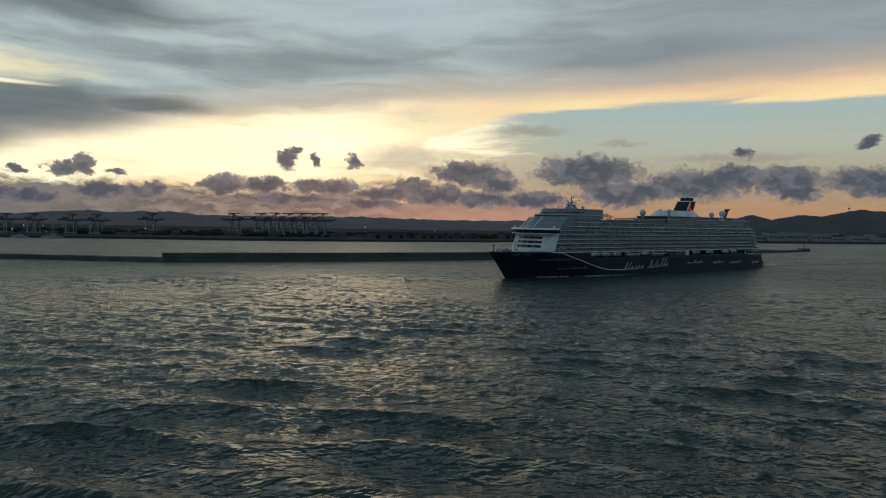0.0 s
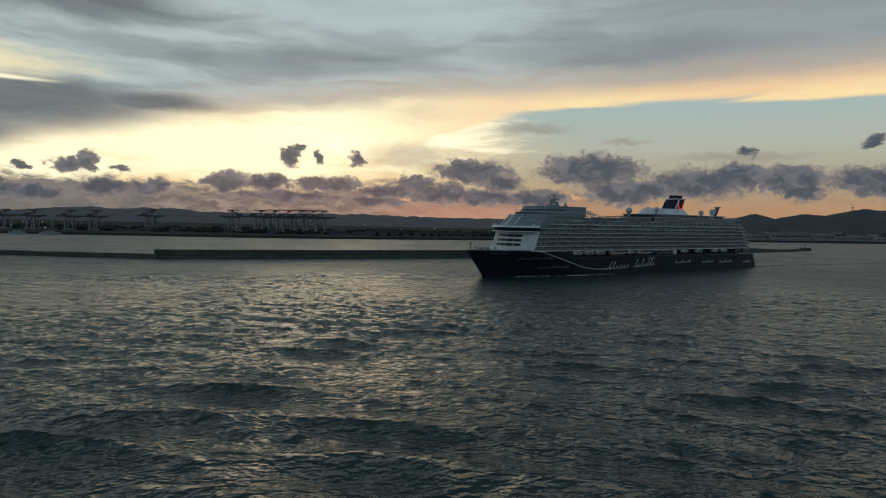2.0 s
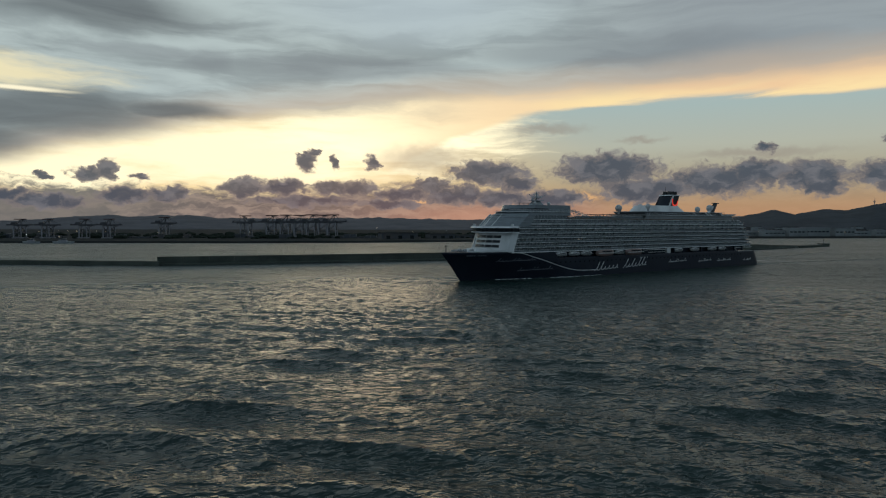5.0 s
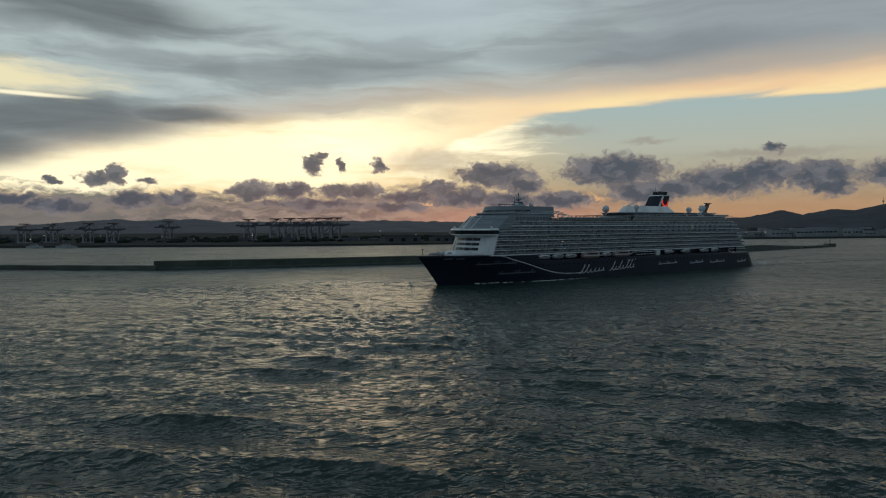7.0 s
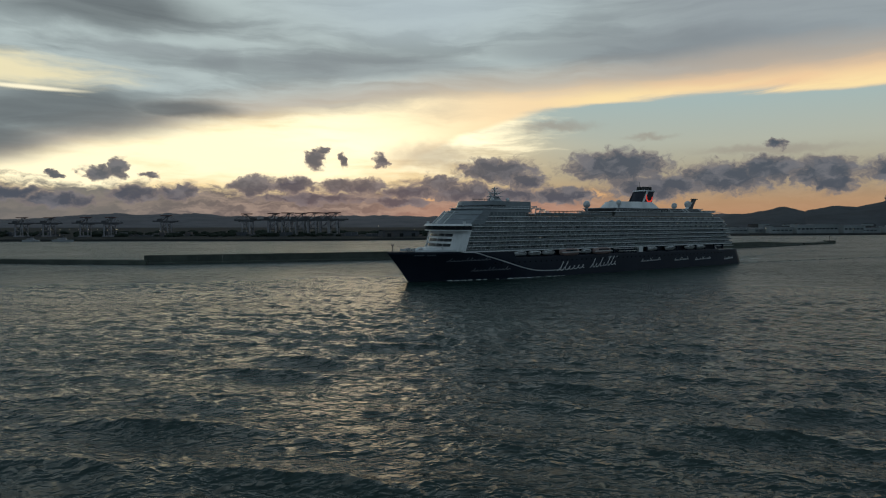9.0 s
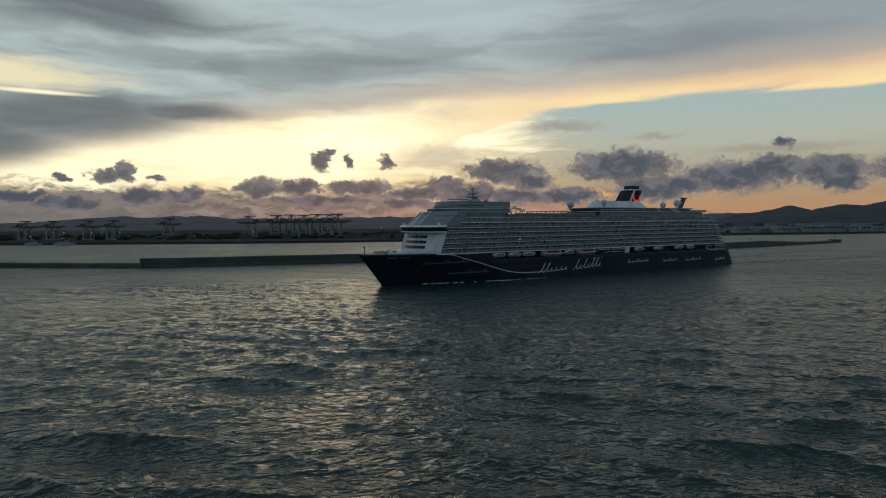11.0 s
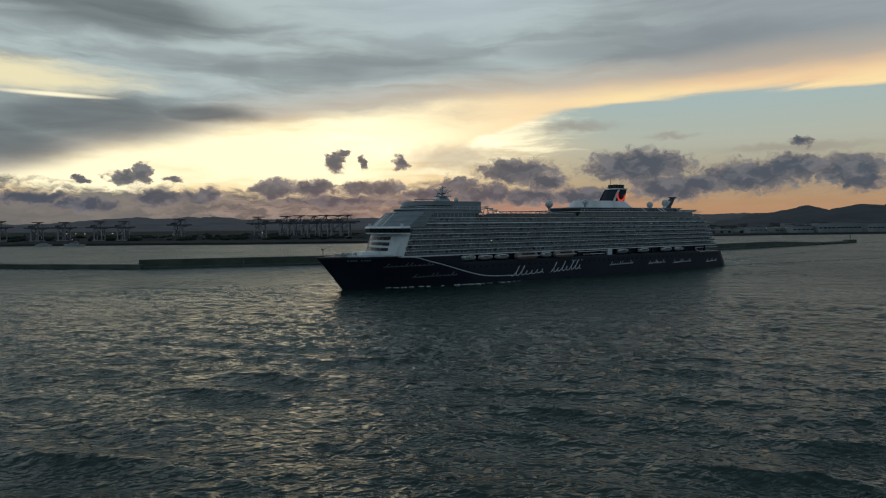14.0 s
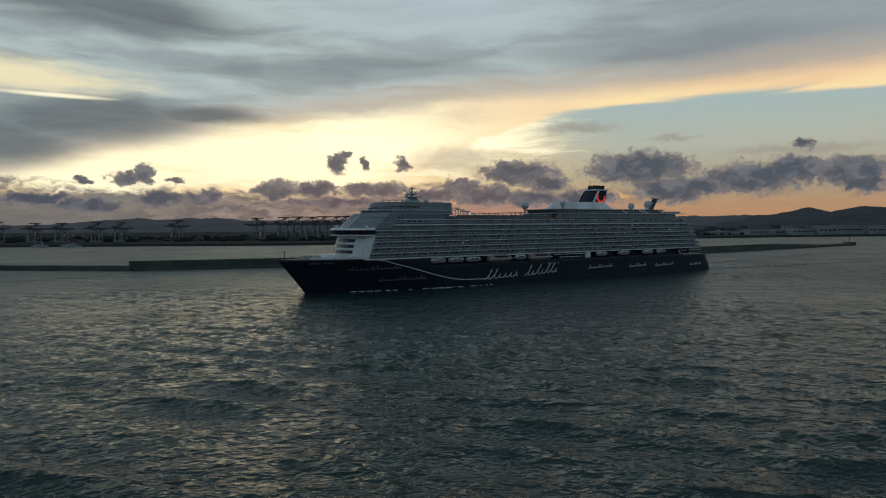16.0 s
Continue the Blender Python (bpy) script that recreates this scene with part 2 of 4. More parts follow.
ROCK = material("wet_dark_rock", (0.035, 0.04, 0.036), (0.02, 0.024, 0.02), 0.7, scale=0.4, bump=0.6)
QUAY = material("dark_quay_ground", (0.030, 0.031, 0.031), (0.02, 0.022, 0.022), 0.95, scale=0.02, spec=0.05)
STEEL = material("dark_crane_steel", (0.055, 0.055, 0.065), (0.08, 0.075, 0.08), 0.6, scale=0.06)
CRANERED = material("dull_red_crane_steel", (0.10, 0.035, 0.03), (0.06, 0.03, 0.03), 0.6, scale=0.06)
PALESTEEL = material("pale_grey_crane_paint", (0.27, 0.26, 0.285), (0.17, 0.165, 0.18), 0.6, scale=0.06)
TREES = material("dusky_tree_foliage", (0.022, 0.030, 0.022), (0.014, 0.018, 0.014), 0.95, scale=0.1, spec=0.1)
SHED = material("pale_shed_cladding", (0.27, 0.29, 0.30), (0.17, 0.185, 0.19), 0.7, scale=0.03, spread=0.6)
BOXES = material("mixed_container_steel", (0.09, 0.075, 0.07), (0.05, 0.06, 0.075), 0.7, scale=0.05, spread=0.7)


# scrub-covered slopes; bluish colour and faint glow paint in the kilometres of evening haze
HILL = material("wooded_slope_haze_glow", (0.055, 0.062, 0.070), (0.034, 0.040, 0.046), 0.95, scale=0.006, emit=(0.42, 0.46, 0.56), glow=0.038, spec=0.05, bump=0.8, bump_scale=0.02)
NEARHILL = material("dark_slope_haze_glow", (0.040, 0.048, 0.054), (0.024, 0.030, 0.034), 0.95, scale=0.008, emit=(0.40, 0.46, 0.56), glow=0.018, spec=0.05, bump=0.8, bump_scale=0.02)


def sea_material():
    m = bpy.data.materials.new("evening_sea_water")
    m.use_nodes = True
    g = Graph(m.node_tree)
    b = m.node_tree.nodes["Principled BSDF"]
    co = m.node_tree.nodes.new("ShaderNodeTexCoord").outputs["Object"]
    murk = g.step(g.noise(co, 0.006, 4)[0], 0.35, 0.65)
    g.put(b.inputs["Base Color"], g.mix(murk, (0.011, 0.026, 0.024, 1), (0.016, 0.033, 0.029, 1)))
    b.inputs["IOR"].default_value = 1.333
    gust = g.noise(g.vec("MULTIPLY", co, (0.6, 1, 1)), 0.014, 5, 0.6)[0]
    # far out the sheet is too coarse for the chop, which goes into the roughness there
    reach = g.step(g.vec("LENGTH", g.vec("SUBTRACT", co, (10, 30, 0))), 180.0, 520.0, 0.0, 0.26)
    g.put(b.inputs["Roughness"], g.math("ADD", reach, g.step(gust, 0.35, 0.65, 0.09, 0.13)))
    # wind ripples too small for the sheet, long across the wind
    def chop(turn, long, scale, detail=1):
        """Sharp-crested wavelets, turned by some degrees and drawn out along their crests."""
        c, k = math.cos(radians(turn)), math.sin(radians(turn))
        q = g.xyz(g.vec("DOT_PRODUCT", co, (c / long, k / long, 0)), g.vec("DOT_PRODUCT", co, (-k, c, 0)), 0.0)
        return g.math("POWER", g.noise(q, scale, detail, 0.5, 0.35)[0], 2.0)
    h = g.math("MULTIPLY", chop(0, 1.6, 0.04), 1.0)
    h = g.math("MULTIPLY_ADD", chop(-8, 1.5, 0.09), 1.5, h)
    h = g.math("MULTIPLY_ADD", chop(14, 1.4, 0.28), 1.45, h)
    h = g.math("MULTIPLY_ADD", chop(-16, 1.6, 0.66), 0.78, h)
    h = g.math("MULTIPLY_ADD", chop(20, 1.8, 1.35), 0.42, h)
    n = m.node_tree.nodes.new("ShaderNodeBump")
    n.inputs["Strength"].default_value = 1.0
    n.inputs["Distance"].default_value = 1.0
    g.put(n.inputs["Height"], g.math("MULTIPLY", h, g.step(gust, 0.3, 0.7, 0.75, 1.25)))
    g.put(b.inputs["Normal"], n.outputs[0])
    return m


SEA = sea_material()


# ---- mesh helpers ----
def part(name, bm, mat, parent=None, label="", kind=""):
    """Links a bmesh as one mesh object under its thing."""
    me = bpy.data.meshes.new(name)
    bmesh.ops.recalc_face_normals(bm, faces=bm.faces)
    bm.to_mesh(me)
    bm.free()
    me.materials.append(mat)
    ob = new(name, me)
    if parent is not None:
        ob.parent = parent
    return tagged(ob, label, kind=kind)


def same_part(ob, name, m, parent, label=""):
    """Another object on the same mesh."""
    c = new(name, ob.data)
    c.parent, c.matrix_basis = parent, m
    return tagged(c, label)


def box(bm, x0, x1, y0, y1, z0, z1, m=None):
    vs = [bm.verts.new((x, y, z)) for x in (x0, x1) for y in (y0, y1) for z in (z0, z1)]
    for f in ((0, 1, 3, 2), (4, 6, 7, 5), (0, 4, 5, 1), (2, 3, 7, 6), (0, 2, 6, 4), (1, 5, 7, 3)):
        bm.faces.new([vs[i] for i in f])
    if m is not None:
        bmesh.ops.transform(bm, matrix=m, verts=vs)
    return bm


def beam(bm, a, b, w, h=None):
    """A square bar from a to b."""
    a, b = Vector(a), Vector(b)
    d = b - a
    m = Matrix.Translation(a) @ d.to_track_quat("X", "Z").to_matrix().to_4x4()
    h = h or w
    return box(bm, 0, d.length, -w / 2, w / 2, -h / 2, h / 2, m)


def prism(bm, low, high, z0, z1):
    """A solid between two outlines of equally many points."""
    a = [bm.verts.new((x, y, z0)) for x, y in low]
    b = [bm.verts.new((x, y, z1)) for x, y in high]
    n = len(a)
    bm.faces.new(a)
    bm.faces.new(b)
    for i in range(n):
        bm.faces.new((a[i], a[(i + 1) % n], b[(i + 1) % n], b[i]))
    return bm


def ball(bm, c, r, squash=1.0, u=14, v=9):
    bmesh.ops.create_uvsphere(bm, u_segments=u, v_segments=v, radius=r, matrix=Matrix.Translation(c) @ Matrix.Diagonal((1, 1, squash, 1)))
    return bm


def tube(bm, a, b, r0, r1=None, seg=10):
    a, b = Vector(a), Vector(b)
    d = b - a
    m = Matrix.Translation((a + b) / 2) @ d.to_track_quat("Z", "Y").to_matrix().to_4x4()
    bmesh.ops.create_cone(bm, cap_ends=True, segments=seg, radius1=r0, radius2=r0 if r1 is None else r1, depth=d.length, matrix=m)
    return bm


def thing(name, label, category, group="", m=None):
    e = tagged(new(name), label, category, group)
    if m is not None:
        e.matrix_basis = m
    return e


# ---- the sea: one sheet to the horizon, finest where the water is near ----
def build_sea():
    rng = np.random.default_rng(4)
    fine_az = np.radians(np.linspace(-48, 44, 741))
    rest = np.radians(np.linspace(44, 312, 101))[1:-1]
    ang = np.concatenate([fine_az, rest])
    rad = [0.0]
    r = 25.0
    while r < 4900:
        rad.append(r)
        r += 2.0 if r < 70 else max(0.42, r * (0.0042 if r < 640 else 0.0085 if r < 1300 else 0.03))
    rad = np.array(rad[1:] + [4950.0])
    na, nr = len(ang), len(rad)
    R, A = np.meshgrid(rad, ang, indexing="ij")
    X, Y = 10 + R * np.sin(A), 30 + R * np.cos(A)
    X0, Y0 = X.copy(), Y.copy()
    Z = np.zeros_like(X)
    cell = np.gradient(rad)[:, None] * np.ones(na)[None]
    for i in range(190):
        lam = 1.5 * (26 / 1.5) ** (rng.random() ** 1.15)
        k = 2 * math.pi / lam
        way = radians(-98) + rng.normal(0, 0.2 if lam > 9 else 0.7)  # crests run across the view and come on
        kx, ky = k * math.cos(way), k * math.sin(way)
        steep = 0.9 * math.exp(-(math.log(lam / 2.6) / 0.8) ** 2) + 0.65 * math.exp(-(math.log(lam / 7) / 0.4) ** 2) + 1.25 * math.exp(-(math.log(lam / 15) / 0.35) ** 2)
        amp = 0.0046 * lam * steep * (0.6 + 0.8 * rng.random())
        keep = np.clip((lam / cell - 2.0) / 1.4, 0, 1)
        if lam > 8:
            keep = keep * np.clip(1.5 - R / 170, 0.2, 1)  # the mole shelters the far water
        ph = kx * X0 + ky * Y0 + rng.random() * 6.283
        Z += amp * keep * np.cos(ph)
        X -= 1.35 * amp * keep * kx / k * np.sin(ph)
        Y -= 1.35 * amp * keep * ky / k * np.sin(ph)
    # waves come in sets
    sets = 0.85 + 0.35 * np.sin(X0 * 0.021 + 1.3) * np.sin(Y0 * 0.033 + X0 * 0.008)
    Z *= sets
    verts = np.stack([X, Y, Z], -1).reshape(-1, 3)
    centre = len(verts)
    verts = np.vstack([verts, [[10, 30, 0]]])
    i, j = np.meshgrid(np.arange(nr - 1), np.arange(na), indexing="ij")
    jn = (j + 1) % na
    quads = np.stack([i * na + j, i * na + jn, (i + 1) * na + jn, (i + 1) * na + j], -1).reshape(-1, 4)
    tris = np.stack([np.full(na, centre), (np.arange(na) + 1) % na, np.arange(na)], -1)
    me = bpy.data.meshes.new("water")
    me.vertices.add(len(verts))
    me.vertices.foreach_set("co", verts.astype(np.float32).ravel())
    loops = np.concatenate([quads[:, ::-1].ravel(), tris[:, ::-1].ravel()]).astype(np.int32)
    sizes = np.concatenate([np.full(len(quads), 4), np.full(len(tris), 3)])
    me.loops.add(len(loops))
    me.loops.foreach_set("vertex_index", loops)
    me.polygons.add(len(sizes))
    me.polygons.foreach_set("loop_start", (np.cumsum(sizes) - sizes).astype(np.int32))
    me.polygons.foreach_set("use_smooth", np.ones(len(sizes), bool))
    me.update(calc_edges=True)
    me.materials.append(SEA)
    ob = new("water", me)
    up = me.polygons[0].normal.z
    if up < 0:
        me.flip_normals()
    return tagged(ob, "dark grey-green choppy evening sea reflecting the sunset", "sea", kind="structure")


water = build_sea()


# ---- far land ----
def ridge(name, rows, dist, depth, seed, label, mat):
    """A range of hills: crest heights from a few angles of sight, broken by noise, falling to the shore."""
    pts = [tuple(float(v) for v in row.split()) for row in rows.split(";")]
    az = np.arange(pts[0][0], pts[-1][0] + 0.01, 0.12)
    el = np.interp(az, [p[0] for p in pts], [p[1] for p in pts])
    bm = bmesh.new()
    grid = []
    for i, (a, e) in enumerate(zip(az, el)):
        d = dist / math.cos(radians(a + 2)) ** 0.5
        top = 33.8 + d * math.tan(radians(e))
        col = []
        for k in range(13):
            f = k / 9
            n = noise.fractal((a * 0.9, f * 3, seed), 1.0, 2.0, 5)
            s = math.sin(min(f, 1) * math.pi / 2) if f <= 1 else 1 - (f - 1) * 1.2
            z = top * s + n * (14 * min(f, 1) * (1.6 - min(f, 1)) if k != 9 else 5) - (2 if k == 0 else 0)
            q = d - depth * (1 - f)
            col.append(bm.verts.new((20 + q * math.sin(radians(a)), 15 + q * math.cos(radians(a)), z)))
        grid.append(col)
    for c0, c1 in zip(grid, grid[1:]):
        for k in range(12):
            f = bm.faces.new((c0[k], c1[k], c1[k + 1], c0[k + 1]))
            f.smooth = True
    ob = part(name, bm, mat, None, label, "structure")
    ob["category"] = "hills"
    return ob


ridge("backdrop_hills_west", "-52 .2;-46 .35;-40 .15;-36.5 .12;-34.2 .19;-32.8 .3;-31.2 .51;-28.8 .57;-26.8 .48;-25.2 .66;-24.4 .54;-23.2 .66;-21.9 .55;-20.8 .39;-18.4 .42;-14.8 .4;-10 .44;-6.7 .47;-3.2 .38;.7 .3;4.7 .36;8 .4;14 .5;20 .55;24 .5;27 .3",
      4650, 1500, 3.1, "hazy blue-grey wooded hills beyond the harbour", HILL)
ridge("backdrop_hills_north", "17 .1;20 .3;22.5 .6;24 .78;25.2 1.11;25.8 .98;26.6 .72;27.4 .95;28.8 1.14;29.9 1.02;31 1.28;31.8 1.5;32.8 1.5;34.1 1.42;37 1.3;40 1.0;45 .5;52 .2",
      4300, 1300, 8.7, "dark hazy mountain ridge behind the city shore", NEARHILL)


def hill_mast():
    a = radians(31.7)
    d = 4380
    e = thing("hill_tower", "thin pale communications tower on the hilltop", "tower", m=pose(20 + d * math.sin(a), 15 + d * math.cos(a), 142))
    part("shaft", tube(bmesh.new(), (0, 0, -12), (0, 0, 18), 2.6, 1.6, 8), PALESTEEL, e)
    part("pod", tube(bmesh.new(), (0, 0, 16), (0, 0, 22), 5.5, 5.5, 10), PALESTEEL, e)
    part("antenna", tube(bmesh.new(), (0, 0, 22), (0, 0, 40), 1.0, 0.5, 6), PALESTEEL, e)


hill_mast()


def land():
    """Low reclaimed ground of the port, its edge a rough stone bank."""
    edge = [(-1500, 1000), (-900, 1050), (-730, 1070), (-560, 1090), (-365, 1098), (-180, 1140), (16, 1218), (230, 1330), (480, 1470), (700, 1560), (930, 1615), (1120, 1668), (1500, 1800), (2100, 2000)]
    bm = bmesh.new()
    rows = []
    for i in range(len(edge) - 1):
        (x0, y0), (x1, y1) = edge[i], edge[i + 1]
        for k in range(24):
            f = k / 24
            w = noise.noise((x0 + f * (x1 - x0)) * Vector((0.02, 0, 0)) + Vector((0, i, 0)))
            x, y = x0 + f * (x1 - x0), y0 + f * (y1 - y0) + 3 * w
            rows.append([(x, y, -2), (x, y + 1, 0.6 + 0.4 * w), (x, y + 6, 3.4 + 0.8 * w), (x, y + 14, 3.0), (x * 1.35 + 60, y * 1.3 + 250, 3.0), (x * 2.5, 3700, 3.5)])
    vs = [[bm.verts.new(p) for p in r] for r in rows]
    for a, b in zip(vs, vs[1:]):
        for k in range(5):
            bm.faces.new((a[k], b[k], b[k + 1], a[k + 1]))
    ob = part("ground", bm, QUAY, None, "flat dark port land with a rough stone bank", "structure")
    ob["category"] = "land"


land()


def breakwater():
    """The long mole: a wall of concrete blocks, a lower arm, and a head that slopes down to a small light."""
    base = thing("breakwater", "long dark concrete breakwater with a stepped wall", "breakwater")
    base["kind"] = "structure"
    a, b = Vector((-226, 524)), Vector((492, 958))

    def line(f):
        # the mole bends away towards its far end
        p = a.lerp(b, f)
        n = Vector((b - a)).orthogonal().normalized()
        return p - n * 52 * math.sin(math.pi * f) * (1 - 0.3 * f)

    steps = 44
    for i in range(steps):
        p, q = line(i / steps), line((i + 1) / steps)
        d = (q - p)
        length = d.length
        if i < 38:
            h0 = h1 = 7.0
        else:
            h0, h1 = 7.0 - (i - 38) * 0.62, 7.0 - (i - 37) * 0.62
        bm = bmesh.new()
        n = Vector((-d.y, d.x)).normalized()
        prof0 = [(-6, -3, 0), (-4.5, 1.2, 0), (-3.4, 1.6, 0), (-2.8, h0, 0), (0.5, h0, 0), (0.8, h0 - 2.2, 0), (9, h0 - 2.4, 0), (10, -3, 0)]
        prof1 = [(o, h1 + (z - h0) if z > 2 else z, 0) for o, z, _ in prof0]
        e0, e1 = p + d * 0.004, q - d * 0.004
        va = [bm.verts.new((e0.x + n.x * o, e0.y + n.y * o, z)) for o, z, _ in prof0]
        vb = [bm.verts.new((e1.x + n.x * o, e1.y + n.y * o, z)) for o, z, _ in prof1]
        for k in range(8):
            bm.faces.new((va[k], va[(k + 1) % 8], vb[(k + 1) % 8], vb[k]))
        bm.faces.new(va)
        bm.faces.new(vb)
        part("wall_block", bm, CONCRETE, base)
    # head
    p, q = b, b + Vector((78, 66))
    bm = bmesh.new()
    n = Vector((-66, 78)).normalized()
    for s, t_ in ((p, q),):
        low = [(s.x - n.x * 6, s.y - n.y * 6), (t_.x - n.x * 6, t_.y - n.y * 6), (t_.x + n.x * 9, t_.y + n.y * 9), (s.x + n.x * 9, s.y + n.y * 9)]
        prism(bm, low, [(x * 1.0, y) for x, y in low], -3, 3.0)
    part("head", bm, CONCRETE, base)
    bm = bmesh.new()
    box(bm, q.x - 10, q.x + 2, q.y - 8, q.y + 4, 2.9, 4.6)
    part("head_platform", bm, CONCRETE, base)
    # low arm to the south-west
    start = Vector((-221.5, 520))
    for i in range(26):
        p, q = start + Vector((-14.2 * i, 1.0 * i + 0.02 * i * i)), start + Vector((-14.2 * (i + 1) + 0.1, 1.0 * (i + 1) + 0.02 * (i + 1) ** 2))
        bm = bmesh.new()
        low = [(p.x, p.y - 4), (q.x, q.y - 4), (q.x, q.y + 7), (p.x, p.y + 7)]
        high = [(p.x, p.y - 2.6), (q.x, q.y - 2.6), (q.x, q.y + 6), (p.x, p.y + 6)]
        prism(bm, low, high, -3, 3.5 + 0.12 * math.sin(i * 1.7))
        part("low_wall_block", bm, CONCRETE, base)
    # rocks at the wall's foot
    rng = random.Random(5)
    bm = bmesh.new()
    for i in range(420):
        f = rng.random()
        c = line(f) if rng.random() < 0.75 else start + Vector((-370 * f, 26 * f))
        r = rng.uniform(0.5, 1.3)
        m = Matrix.Translation((c.x + rng.uniform(-1, 1), c.y - 6 - rng.random() * 1.5, rng.uniform(-0.3, 0.5))) @ Euler((rng.random() * 3, rng.random() * 3, rng.random() * 3)).to_matrix().to_4x4()
        bmesh.ops.create_icosphere(bm, subdivisions=1, radius=r, matrix=m @ Matrix.Diagonal((1.2, 0.9, 0.7, 1)))
    part("foot_rocks", bm, ROCK, base, "wet dark rocks", "stuff")
    # beacon on the head
    e = thing("beacon", "small harbour beacon post on the breakwater head", "beacon", m=pose(b.x + 72, b.y + 60, 4.6))
    part("post", tube(bmesh.new(), (0, 0, 0), (0, 0, 5), 0.7, 0.5), PALESTEEL, e)
    part("lantern", tube(bmesh.new(), (0, 0, 5), (0, 0, 6.4), 0.9, 0.6), STEEL, e)
    part("gallery", tube(bmesh.new(), (0, 0, 4.8), (0, 0, 5.05), 1.4), STEEL, e)


breakwater()


# ---- container cranes on the far quay ----
def crane(m, label):
    e = thing("container_crane", label, "crane", "ship-to-shore cranes on the quay", m)
    for x in (-9, 9):
        for y in (-13, 13):
            bm = bmesh.new()
            beam(bm, (x, y, 0), (x * 0.9, y, 33), 1.8, 2.2)
            part("leg", bm, PALESTEEL, e)
    for y in (-13, 13):
        part("sill_beam", beam(bmesh.new(), (-13, y, 1.8), (13, y, 1.8), 2.0, 2.6), PALESTEEL, e)
        part("portal_beam", beam(bmesh.new(), (-9, y, 14), (9, y, 14), 1.6, 2.0), STEEL, e)
        part("top_beam", beam(bmesh.new(), (-9, y, 33), (9, y, 33), 2.0, 2.4), STEEL, e)
    for x in (-8.5, 8.5):
        part("cross_beam", beam(bmesh.new(), (x, -13, 15), (x, 13, 15), 1.4, 1.8), STEEL, e)
        part("diagonal_brace", beam(bmesh.new(), (x, 13, 15), (x, -13, 32), 1.0), STEEL, e)
    bm = bmesh.new()
    for o in (-2.6, 2.6):
        beam(bm, (-30, o, 35.5), (31, o, 35.5), 1.3, 3.4)
    for i in range(12):
        beam(bm, (-29 + i * 5.4, -2.6, 35.5), (-29 + i * 5.4, 2.6, 35.5), 0.7)
    part("boom_girder", bm, STEEL, e)
    part("machinery_house", box(bmesh.new(), -19, -8, -4, 4, 37.2, 42.2), STEEL, e)
    part("operator_cabin", box(bmesh.new(), 14, 18, -1.6, 1.6, 30.4, 33.4), PALESTEEL, e)
    part("trolley", box(bmesh.new(), 11, 20, -3, 3, 33.0, 34.0), STEEL, e)
    bm = bmesh.new()
    for o in (-3, 3):
        beam(bm, (2, o, 36), (6, o, 50), 1.1)
        beam(bm, (-9, o, 36), (5, o, 50), 1.0)
    part("apex_frame", bm, STEEL, e)
    part("stair_tower", beam(bmesh.new(), (-7.5, -14.5, 2), (-7.5, -14.5, 33), 2.2, 2.2), PALESTEEL, e)
    for y in (-13, 13):
        part("knee_brace", beam(bmesh.new(), (-9, y, 15), (8.6, y, 31), 0.9), STEEL, e)
    part("walkway", box(bmesh.new(), -12, 24, -5.4, -3.6, 31.6, 33.0), STEEL, e)
    part("apex_platform", box(bmesh.new(), -11, 15, -3.4, 3.4, 49.2, 51.4), CRANERED, e, "dull red top platform")
    for s, t_ in (((6, 0, 50), (31, 0, 37)), ((6, 0, 50), (18, 0, 37)), ((5, 0, 50), (-22, 0, 37))):
        part("stay", beam(bmesh.new(), s, t_, 0.7), STEEL, e)
    return e


first = crane(pose(-854, 1270, 3, 0, 0, 8) @ Matrix.Diagonal((0.8, 0.75, 0.75, 1)), "dark steel container crane with raised apex on the quay")
rng = random.Random(2)
for x, y, r, k in ((-808, 1285, 5, .75), (-734, 1285, 12, .76), (-687, 1290, 6, .76), (-655, 1460, 10, .86), (-466, 1455, 176, .93), (-408, 1450, 4, .95), (-376, 1448, 2, .97), (-347, 1452, 6, .96), (-318, 1446, 3, .98), (-294, 1455, 5, .97), (-272, 1450, 2, .98), (-925, 1260, 8, .8), (-1000, 1255, 4, .8)):
    m = pose(x, y, 3, 0, 0, r + rng.uniform(-3, 3))
    copy_thing(first, m @ Matrix.Diagonal((k / 0.75, k / 0.75, k / 0.75, 1)))

# stacked boxes and sheds
rng = random.Random(11)


